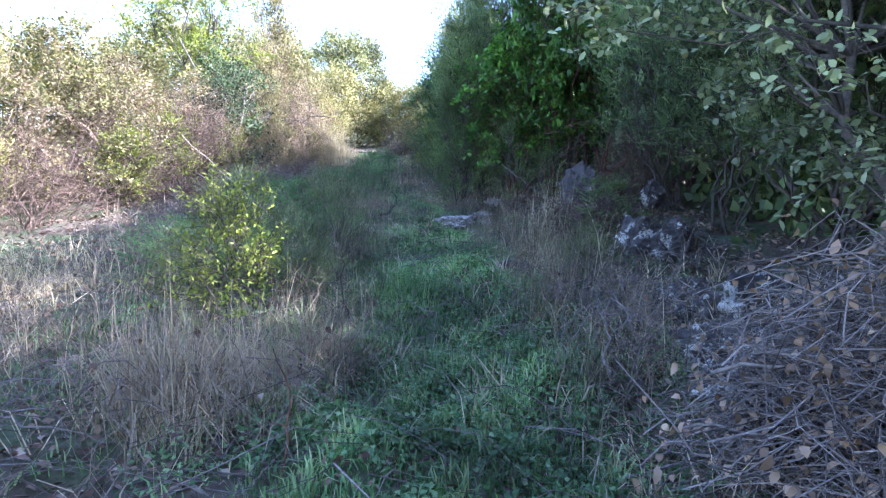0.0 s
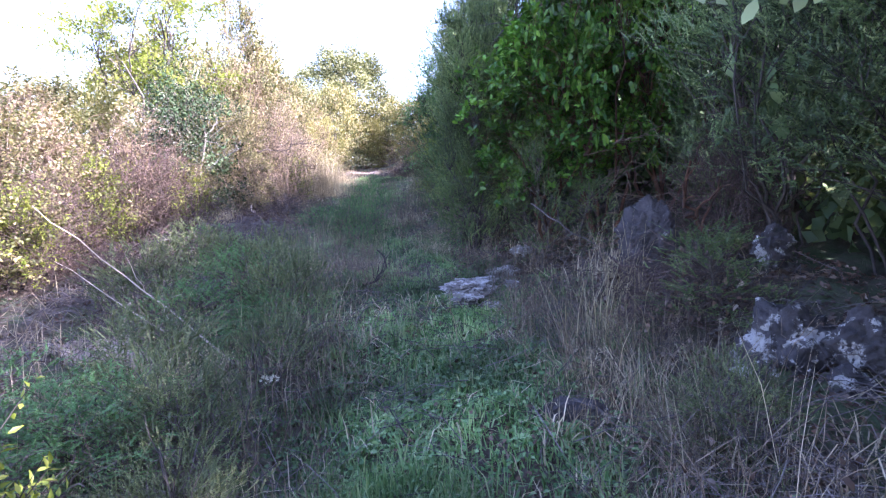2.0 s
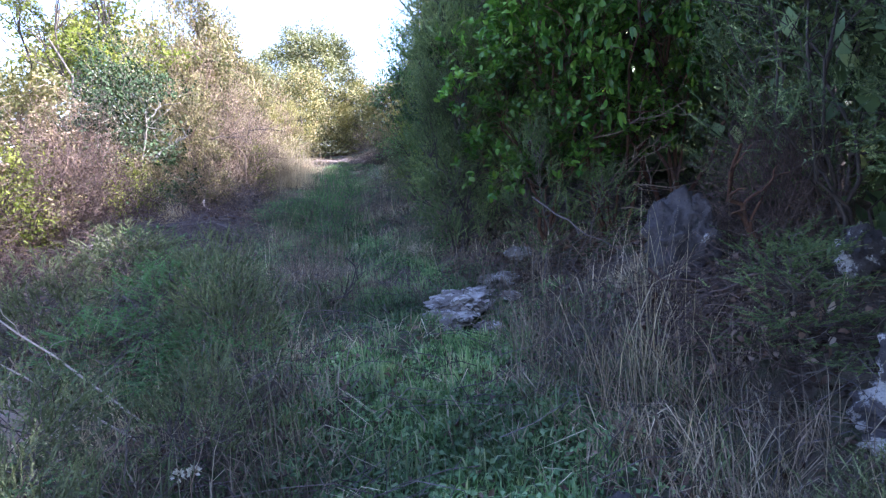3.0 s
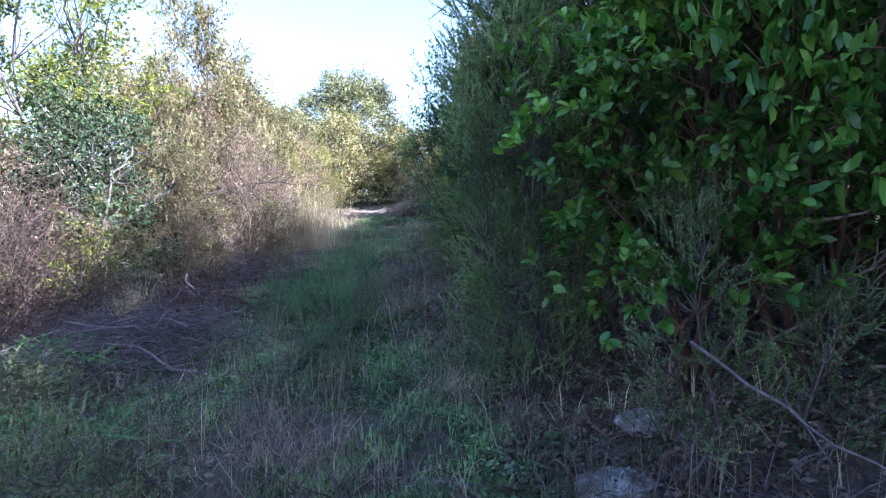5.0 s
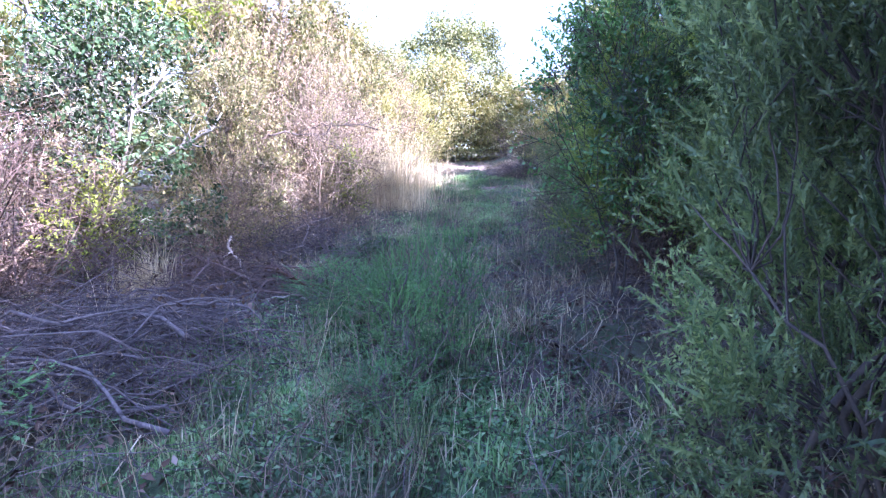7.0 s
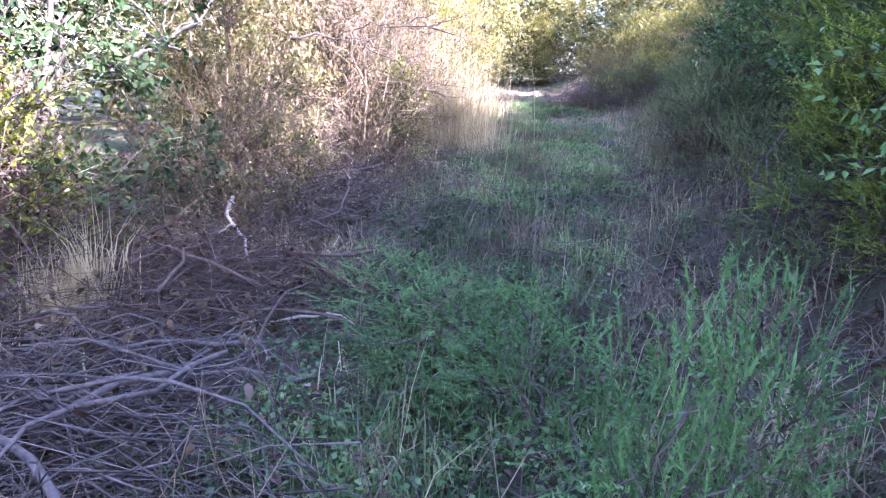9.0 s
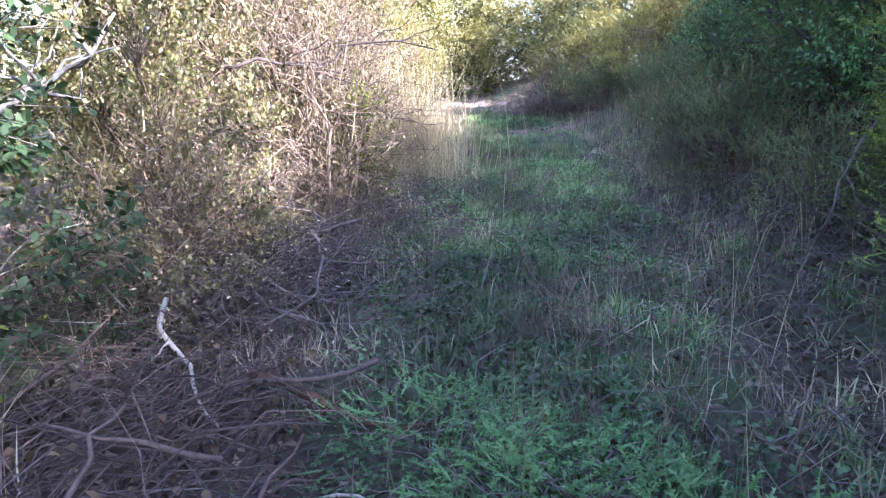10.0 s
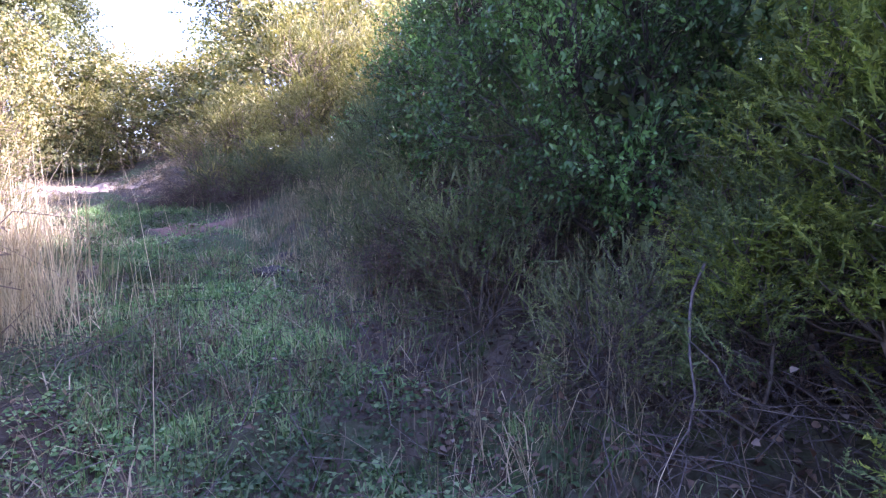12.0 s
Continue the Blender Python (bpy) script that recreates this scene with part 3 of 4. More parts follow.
bramble = shrub("bramble_thicket", "tangled dry red-brown bramble thicket", "bush", 71, 1.5, 0.95, 0.85, 0.0, "bare", RUST, BRAMBLE, 100, 9, 10, 0.22, "brambles", 0.35)
put(bramble, -4.65, 11.1, 0, 1.0, 0.85)
for x, y, turn, sx, sz in ((-4.7, 8.9, 90, 0.9, 0.7), (-4.85, 12.3, 170, 0.8, 0.8), (-4.9, 7.2, 280, 0.9, 0.6), (2.7, 8.3, 20, 0.6, 0.7), (0.4, 13.2, 100, 0.5, 0.5), (0.1, 17.3, 300, 0.8, 0.5), (1.2, 18.8, 200, 1.0, 0.55), (0.6, 15.2, 40, 0.7, 0.6)):
    again(bramble, x, y, turn, sx, sz)
dry = shrub("dry_thicket", "sunlit thicket of bare tan twigs with withered leaves", "bush", 72, 2.2, 0.75, 0.75, 0.0, "bare", STRAW, TAN_TWIG, 100, 10, 9, 0.2, "dry thickets", 0.35)
put(dry, -3.85, 14.2, 0, 0.7, 0.45)
again(maquis, -4.1, 14.2, 120, 0.5, 0.62, "sunlit olive-green shrub among dry twigs")
for x, y, turn, sx, sz in ((-3.65, 15.5, 80, 0.75, 0.8), (-4.1, 17.0, 160, 0.75, 0.8), (-4.2, 18.3, 240, 0.7, 0.7), (-5.6, 9.6, 320, 0.9, 0.6), (-1.6, 25.4, 30, 1.0, 0.5)):
    again(dry, x, y, turn, sx, sz)

# ---- the far end ----
far_tree = shrub("far_tree", "broad round-crowned evergreen oak on the rise", "tree", 81, 6.4, 3.3, 3.1, -0.3, "oak", FAR, BARK, 150, 20, 3, 0.3, "far trees", 0.72, 0.16, 2.7, wide=2.0, few=0.5)
round_oak = shrub("round_oak", "dense round-crowned evergreen oak beyond the bend", "tree", 85, 6.6, 3.3, 3.1, 0.2, "oak", FAR, BARK, 330, 30, 3, 0.26, "far trees", 0.8, 0.14, 1.9, wide=2.0, few=0.5)
put(round_oak, -6.9, 40.5, 0)
put(far_tree, -13.5, 41.0, 80)
for x, y, turn, sx, sz in ((-11.5, 36, 50, 0.9, 0.8), (-2.5, 42, 100, 0.9, 0.55), (-16, 34, 150, 1.2, 0.9), (2.2, 45, 200, 1.1, 0.8), (4.4, 36.5, 250, 0.7, 0.95), (8, 36, 300, 1.0, 1.0), (-8.0, 32.5, 20, 0.7, 0.6), (-9.5, 25, 120, 0.7, 0.6), (-11, 18, 220, 0.9, 0.5), (-12, 10, 140, 0.8, 0.4), (6.5, 24, 320, 0.8, 0.6)):
    again(far_tree, x, y, turn, sx, sz)
tall_tree = shrub("slender_tree", "tall slender grey-green tree against the sky", "tree", 82, 7.6, 1.3, 1.3, 0.8, "oak", FAR, BARK, 110, 14, 2, 0.34, "far trees", 0.4, 0.25, 2.6, wide=1.7, few=0.5)
put(tall_tree, 0.6, 38, 0)

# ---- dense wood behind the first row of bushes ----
wood = shrub("evergreen_thicket", "dense dark evergreen thicket behind the trailside bushes, some added unseen to block sun", "bush", 83, 3.6, 1.5, 1.4, -0.2, "oak", HEATH, BARK, 130, 14, 5, 0.24, "thickets", 0.5, 0.2, 2.2, wide=2.2, few=0.5)
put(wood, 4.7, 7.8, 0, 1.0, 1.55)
# Copies at y below 0 are unseen, added to block sun near the start.
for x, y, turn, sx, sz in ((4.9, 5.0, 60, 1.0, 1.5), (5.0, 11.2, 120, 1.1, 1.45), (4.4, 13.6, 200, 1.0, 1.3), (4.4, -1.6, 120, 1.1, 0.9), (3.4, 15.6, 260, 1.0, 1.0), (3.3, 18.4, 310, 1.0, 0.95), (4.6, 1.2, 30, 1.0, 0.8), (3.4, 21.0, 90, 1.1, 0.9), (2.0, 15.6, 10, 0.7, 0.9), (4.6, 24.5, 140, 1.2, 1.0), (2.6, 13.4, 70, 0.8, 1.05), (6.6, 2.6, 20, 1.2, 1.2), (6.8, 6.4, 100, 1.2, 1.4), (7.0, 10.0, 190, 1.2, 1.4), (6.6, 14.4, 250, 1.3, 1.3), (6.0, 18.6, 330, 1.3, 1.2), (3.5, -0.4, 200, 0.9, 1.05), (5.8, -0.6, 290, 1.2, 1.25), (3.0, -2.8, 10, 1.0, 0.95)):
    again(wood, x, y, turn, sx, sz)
light_wood = shrub("sunlit_thicket", "dense sunlit olive-green scrub at the trail's bend", "bush", 84, 3.4, 1.5, 1.4, -0.2, "oak", MAQUIS, BARK, 95, 16, 5, 0.2, "sunlit scrub", 0.6, 0.3, 1.9, wide=1.7, few=0.65)
put(light_wood, -3.2, 34.0, 50, 1.0, 0.8)
for x, y, turn, sx, sz in ((-1.3, 32.5, 110, 1.1, 0.68), (-5.6, 34.0, 170, 1.2, 1.0), (1.0, 33.0, 200, 1.2, 1.0), (-8.2, 29.5, 230, 1.1, 0.9), (-6.9, 25.0, 290, 1.0, 1.1), (-5.6, 31.5, 20, 0.8, 1.0), (-8.6, 20.5, 70, 1.2, 1.2), (-8.6, 7.0, 120, 1.2, 0.75), (-10.0, 12.5, 200, 1.2, 0.75), (1.2, 29.2, 40, 1.2, 1.0), (3.2, 30.0, 80, 1.2, 1.1)):
    again(light_wood, x, y, turn, sx, sz)


# ---- ground cover ----
def blades(label_name, label, seed, spots, height, width, mat, bend=0.5, lie=0.25):
    """Grass: bent blades of three triangles from points on the ground."""
    r = np.random.default_rng(seed)
    m = len(spots)
    p = np.c_[spots, ground_z(spots[:, 0], spots[:, 1]) - 0.01]
    x, y = spots[:, 0], spots[:, 1]
    ph = r.uniform(0, 6.28, 4)
    tuft = 0.5 + 0.25 * np.sin(8.3 * x + 3.1 * y + ph[0]) * np.sin(7.1 * y - 2.7 * x + ph[1]) + 0.25 * np.sin(17 * x + 5 * y + ph[2]) * np.sin(15 * y - 6 * x + ph[3])
    h = (height * r.uniform(0.35, 1.1, m) * (0.35 + 1.3 * tuft))[:, None]
    side = unit(np.c_[r.normal(size=(m, 2)), np.zeros(m)])
    lean = unit(np.c_[r.normal(size=(m, 2)), np.zeros(m)]) * (r.uniform(0, 1, m) ** 0.8)[:, None]
    how = np.linalg.norm(lean, axis=1)[:, None]
    mid = p + h * (0.5 * np.array([0, 0, 1.0]) * (1 - 0.4 * lie * how) + lean * lie)
    tip = p + h * (np.array([0, 0, 0.95]) * np.maximum(1 - 0.85 * bend * how, 0.03) + lean * (lie + bend * 0.7))
    w = width * r.uniform(0.6, 1.3, m)[:, None] * side * 0.5
    v = np.stack([p - w, p + w, mid - w * 0.8, mid + w * 0.8, tip], 1)
    f = np.array([[0, 1, 3], [0, 3, 2], [2, 3, 4]])[None] + (5 * np.arange(m))[:, None, None]
    ob = new(label_name, mesh_of(label_name, v, f, mat, tone=np.repeat(np.clip(1.5 * tuft - 0.25 + 0.2 * r.normal(size=m), 0, 1), 5)))
    return tagged(ob, label, "grass", kind="stuff")


def scatter(r, m, x0, x1, y0, y1, tuft=0, spread=0.05):
    """Points along the trail, x taken from its middle; in tufts where asked."""
    if tuft:
        c = scatter(r, max(1, m // tuft), x0, x1, y0, y1)
        return np.repeat(c, tuft, 0) + r.normal(size=(len(c) * tuft, 2)) * spread * np.repeat(r.uniform(0.5, 1.5, len(c)), tuft)[:, None]
    y = y0 + (y1 - y0) * r.uniform(size=m) ** 1.15
    return np.c_[path_x(y) + r.uniform(x0, x1, m), y]


def patchy(p, f, phase, level):
    """Keeps the points in wandering patches."""
    v = np.sin(f * p[:, 0] + phase) + np.sin(f * 1.3 * p[:, 1] + 2 * phase) + np.sin(f * 0.7 * (p[:, 0] + p[:, 1]) + 3 * phase)
    return p[v > level]


def bare(p):
    """Drops the points on the reddish soil patch."""
    return p[np.hypot((p[:, 0] + 1.85) / 0.75, (p[:, 1] - 22.0) / 1.3) > 0.85 + 0.3 * np.sin(7 * p[:, 0] + 5 * p[:, 1])]


r = np.random.default_rng(5)
g = np.r_[patchy(scatter(r, 66000, -0.8, 0.7, 1.0, 25), 1.7, 0.5, -1.3), patchy(scatter(r, 45000, -2.6, 1.4, 1.0, 25, 30, 0.06), 1.1, 2.0, -0.3)]
blades("green_grass", "short fresh green grass on the trail", 6, bare(g), 0.13, 0.0085, GRASS, 0.8, 0.3)
g = r.normal(size=(1500, 2)) * (0.17, 0.14) + (-0.17, 4.7)
blades("grass_tuft", "dense bright green grass tuft on the trail", 7, g, 0.25, 0.006, GRASS, 0.7)
g = np.r_[patchy(scatter(r, 50000, -3.6, 2.4, 1.0, 30, 22, 0.09), 1.3, 1.0, -0.6), scatter(r, 14000, -4, 2.5, 1.0, 30)]
g = g[(np.abs(g[:, 0] - path_x(g[:, 1])) > 0.5) | (r.uniform(size=len(g)) < 0.3)]
blades("dry_grass", "dry straw-coloured grass slumped over the green", 8, bare(g), 0.26, 0.007, STRAW, 1.25, 0.6)
g = np.r_[scatter(r, 200, 0.6, 1.6, 4.0, 8, 8, 0.1), scatter(r, 700, 1.0, 2.6, 15, 22, 10, 0.15), scatter(r, 200, -2.4, -1.0, 2, 9, 8, 0.1)]
g = np.r_[g, scatter(r, 1500, 0.9, 2.6, 15, 24, 14, 0.1)]
blades("tall_dry_grass", "tall thin dry grass stalks", 9, g, 0.55, 0.0035, STRAW, 0.5, 0.2)


def low_leaves(name, label, seed, spots, length, width, mat, rise, category):
    r = np.random.default_rng(seed)
    m = len(spots)
    p = np.c_[spots, ground_z(spots[:, 0], spots[:, 1]) + r.uniform(0.0, rise, m)]
    d = np.c_[r.normal(size=(m, 2)), r.normal(size=m) * 0.3]
    ob = new(name, leaves(Heap(), p, d, length * r.uniform(0.6, 1.3, m), width, r).mesh(name, mat))
    return tagged(ob, label, category, kind="stuff")


low_leaves("low_herbs", "low green clover-like herbs covering the trail", 15, np.r_[patchy(scatter(r, 60000, -1.2, 0.9, 1.5, 24, 25, 0.09), 1.9, 0.2, -0.8), patchy(scatter(r, 20000, -3, 1.5, 1.5, 24, 25, 0.1), 1.2, 1.4, 0.0)], 0.035, 0.024, HERB, 0.06, "herbs")
low_leaves("leaf_litter", "fallen brown and grey leaves under the bushes", 16, np.r_[scatter(r, 20000, 0.8, 3.2, 1.5, 19), np.random.default_rng(4).uniform((0.05, 8.6), (2.2, 11.4), (8000, 2)), scatter(r, 12000, -4.5, -1.2, 2, 17), scatter(r, 6000, -1.2, 1, 2, 20)], 0.055, 0.03, LITTER, 0.03, "leaf litter")


def twig_litter(seed, spots):
    r = np.random.default_rng(seed)
    m = len(spots)
    d = np.c_[unit(r.normal(size=(m, 2))), np.zeros(m)] * r.uniform(0.08, 0.35, m)[:, None]
    p = np.c_[spots, np.zeros(m)]
    line = bends(p - d, p + d, 4, 0.18, r)
    line[..., 2] = ground_z(line[..., 0], line[..., 1]) + 0.01 + np.abs(line[..., 2]) + r.uniform(0, 0.08, (m, 1))
    ob = new("twig_litter", tubes(Heap(), line, np.linspace(1, 0.4, 4)[None] * r.uniform(0.0018, 0.004, (m, 1))).mesh("twig_litter", DEAD))
    return tagged(ob, "fallen dead twigs and stalks over the ground", "twigs", kind="stuff")


twig_litter(17, np.r_[scatter(r, 2600, -3.6, -0.7, 1.5, 18), scatter(r, 2000, 0.6, 2.6, 1.5, 19), scatter(r, 600, -0.7, 0.6, 1.5, 20)])

g = np.random.default_rng(18)
g = np.r_[g.uniform((-2.75, 9.4), (-1.75, 12.4), (9000, 2)), g.normal(size=(5000, 2)) * (0.28, 0.5) + (0.15, 2.9), g.normal(size=(6000, 2)) * (0.3, 1.0) + (-0.1, 6.6), g.normal(size=(4000, 2)) * (0.5, 0.8) + (-1.4, 18.2)]
blades("moss_lawn", "short dense bright green moss and grass on the trail", 19, g, 0.085, 0.009, GRASS, 0.8, 0.3)


def tussocks(name, label, seed, centres, stalks, height, width, mat, spread=0.07, bend=0.6, lie=0.3):
    """Rough weeds: stalks fanning out of single tufts."""
    r = np.random.default_rng(seed)
    spots = np.repeat(centres, stalks, 0) + r.normal(size=(len(centres) * stalks, 2)) * spread * np.repeat(r.uniform(0.5, 1.4, len(centres)), stalks)[:, None]
    return blades(name, label, seed, spots, height, width, mat, bend, lie)


r = np.random.default_rng(77)
tussocks("weed_tussock", "knee-high dark green weed tufts beside the trail", 31, np.r_[scatter(r, 90, -2.3, -0.55, 2.5, 10), scatter(r, 70, -1.5, 1.0, 10, 20), scatter(r, 34, 0.5, 1.3, 3, 9)], 34, 0.3, 0.0055, WEED, 0.08, 0.7, 0.35)
tussocks("dry_tussock", "slumped grey-brown dead grass tufts among the green", 32, np.r_[scatter(r, 46, -2.6, -0.5, 3, 10), scatter(r, 70, -1.3, 1.1, 8, 20), scatter(r, 30, 0.5, 1.5, 2.5, 9)], 60, 0.4, 0.004, THATCH, 0.09, 1.15, 0.5)
tussocks("wiry_stalks", "thin upright dead stalks among the weeds", 33, np.r_[scatter(r, 66, -2.6, -0.4, 2, 12), scatter(r, 70, -0.6, 1.2, 8, 20), scatter(r, 40, 0.6, 1.5, 3, 9)], 7, 0.7, 0.003, STRAW, 0.1, 0.3, 0.15)


def stalky_weeds(seed, spots):
    """Dead branched weeds, ankle to knee high."""
    r = np.random.default_rng(seed)
    m = len(spots)
    p = np.c_[spots, ground_z(spots[:, 0], spots[:, 1])]
    heap = Heap()
    top = p + np.c_[r.normal(size=(m, 2)) * 0.1, r.uniform(0.2, 0.55, m)]
    stem = bends(p, top, 5, 0.12, r)
    tubes(heap, stem, np.linspace(0.003, 0.0012, 5)[None] * np.ones((m, 1)))
    for i in (1, 2, 3, 3):
        side = stem[:, i] + np.c_[r.normal(size=(m, 2)) * 0.09, r.uniform(0.04, 0.16, m)]
        tubes(heap, bends(stem[:, i], side, 3, 0.15, r), np.array([[0.0018, 0.0014, 0.0009]]))
    return tagged(new("branched_weeds", heap.mesh("branched_weeds", TAN_TWIG)), "dead branched brown weeds standing in the grass", "weeds", kind="stuff")


stalky_weeds(34, np.r_[scatter(r, 260, -2.8, -0.5, 2.5, 12), scatter(r, 160, 0.5, 1.6, 3, 9), scatter(r, 200, -1.4, 1.6, 10, 20)])


# ---- stones ----
def stone(name, label, seed, x, y, sx, sy, sz, mat, turn=0.0, lift=0.0, rough=0.42, detail=4):
    """A weathered stone: a ball broken by coarse and fine noise, flattened under."""
    bm = bmesh.new()
    bmesh.ops.create_icosphere(bm, subdivisions=detail + 1, radius=1.0)
    off = Vector((seed * 3.7, seed * 1.9, seed * 5.3))
    for v in bm.verts:
        p = v.co.copy()
        k = 1 + rough * noise.noise(p * 1.3 + off) + 0.7 * rough * abs(noise.noise(p * 2.9 + off)) + 0.4 * rough * noise.noise(p * 6.3 + off) + 0.2 * rough * noise.noise(p * 15 + off)
        v.co = Vector((p.x * sx, p.y * sy, p.z * sz)) * k
    me = bpy.data.meshes.new(name)
    bm.to_mesh(me)
    bm.free()
    me.materials.append(mat)
    me.polygons.foreach_set("use_smooth", np.ones(len(me.polygons), bool))
    ob = new(name, me)
    ob.matrix_basis = pose(x, y, float(ground_z(x, y)) + lift, 0, 0, turn)
    return tagged(ob, label, "rock", "trail stones")


stone("rock_slab", "long flat pale lichen-covered bedrock slab in the grass", 1, 0.24, 8.3, 0.2, 0.38, 0.07, SLAB, -24, 0.035, 0.55)
stone("rock_slab", "flat pale lichen-covered bedrock at the grass edge", 16, 0.05, 7.9, 0.17, 0.2, 0.055, SLAB, 25, 0.025, 0.55)
stone("rock_slab", "flat pale lichen-covered stone slab at the litter's edge", 2, 0.58, 8.85, 0.13, 0.22, 0.055, SLAB, -40, 0.03, 0.5)
stone("rock_slab", "small pale stone half buried in leaf litter", 3, 0.8, 9.2, 0.11, 0.1, 0.06, SLAB, 10, 0.03)
stone("rock_slab", "small pale stone half buried in the grass", 4, 0.36, 7.85, 0.09, 0.11, 0.06, SLAB, 50, 0.02)
stone("rock_slab", "small pale stone half buried in leaf litter", 17, 0.6, 8.4, 0.07, 0.08, 0.04, SLAB, 90, 0.02)
stone("boulder", "tall grey boulder with pale lichen under the bushes", 5, 1.78, 7.78, 0.26, 0.25, 0.33, BOULDER, 50, 0.1, 0.45)
stone("lichen_rock", "grey rock with white lichen patches beside the trail", 6, 1.9, 5.75, 0.17, 0.18, 0.17, ROCK, 200, 0.02, 0.7)
stone("lichen_rock", "grey rock with white lichen patches beside the trail", 7, 2.15, 5.5, 0.17, 0.14, 0.14, ROCK, 60, 0.05)
stone("lichen_rock", "grey rock with white lichen patches beside the trail", 8, 1.88, 3.65, 0.2, 0.26, 0.17, ROCK, 120, 0.0, 0.75)
stone("lichen_rock", "grey rock with white lichen in the dark hollow under the heaths", 15, 2.35, 6.8, 0.1, 0.11, 0.13, ROCK, 30, 0.2, 0.6)
stone("lichen_rock", "broken grey rock with white lichen in the bank", 9, 1.62, 3.15, 0.22, 0.25, 0.12, ROCK, 10, 0.02, 0.8)
stone("lichen_rock", "small grey rock with lichen in the bank", 10, 1.75, 4.2, 0.16, 0.18, 0.12, ROCK, 200, 0.04, 0.75)
stone("lichen_rock", "small grey rock with lichen in the bank", 12, 1.5, 2.6, 0.2, 0.2, 0.1, ROCK, 40, 0.02, 0.8)
for i, (x, y, size) in enumerate(((1.6, 3.45, 0.09), (1.72, 3.95, 0.08), (1.45, 2.95, 0.07), (1.9, 3.2, 0.1), (1.55, 3.75, 0.06), (1.75, 2.85, 0.08), (1.65, 5.6, 0.07), (1.95, 5.3, 0.08), (1.4, 3.3, 0.05))):
    stone("lichen_rock", "small broken rock with white lichen in the bank", 20 + i, x, y, size, size * 1.2, size * 0.8, ROCK, 40 * i, size * 0.4, 0.7, 3)
stone("stone", "rounded brown stone sunk in the grass", 11, 0.66, 5.5, 0.16, 0.12, 0.1, BOULDER, 10, 0.03)
stone("mossy_stone", "flat mossy stone on the trail", 13, -1.3, 19.3, 0.2, 0.15, 0.06, BOULDER, 10, 0.0)
stone("mossy_stone", "flat mossy stone on the trail", 14, -1.0, 20.0, 0.18, 0.14, 0.06, BOULDER, 80, 0.0)


# ---- bare clay, as a thin skin on the soil ----
def skin(name, label, x, y, rx, ry, mat, seed, turn=0.0):
    r = np.random.default_rng(seed)
    ang = np.linspace(0, 2 * math.pi, 41)[:-1]
    edge = 1 + 0.25 * np.sin(3 * ang + r.uniform(0, 6)) + 0.15 * np.sin(7 * ang + r.uniform(0, 6)) + 0.06 * r.normal(size=40)
    rings = np.linspace(0, 1, 9)
    q = rings[:, None] * edge[None]
    px, py = rx * q * np.cos(ang), ry * q * np.sin(ang)
    c, s = math.cos(radians(turn)), math.sin(radians(turn))
    wx, wy = x + c * px - s * py, y + s * px + c * py
    wz = ground_z(wx, wy) + 0.03 * (1 - rings[:, None] ** 3) * np.ones_like(wx) - 0.012 * rings[:, None]
    i = np.arange(wx.size).reshape(wx.shape)
    a, b = i[:-1], i[1:]
    a2, b2 = np.roll(a, -1, 1), np.roll(b, -1, 1)
    f = np.concatenate([np.stack([a, a2, b2], -1).reshape(-1, 3), np.stack([a, b2, b], -1).reshape(-1, 3)])
    return tagged(new(name, mesh_of(name, np.stack([wx, wy, wz], -1), f, mat, False)), label, "ground", kind="structure")


skin("bare_clay", "bare pale clay patch beside the trail", -2.75, 6.85, 0.6, 0.4, CLAY, 1)
skin("bare_clay", "bare reddish soil patch on the trail", -1.85, 22.4, 0.7, 0.5, RED_SOIL, 2)
skin("bare_clay", "sunlit bare clay where the trail bends", -3.9, 28.6, 1.3, 1.3, CLAY, 3)


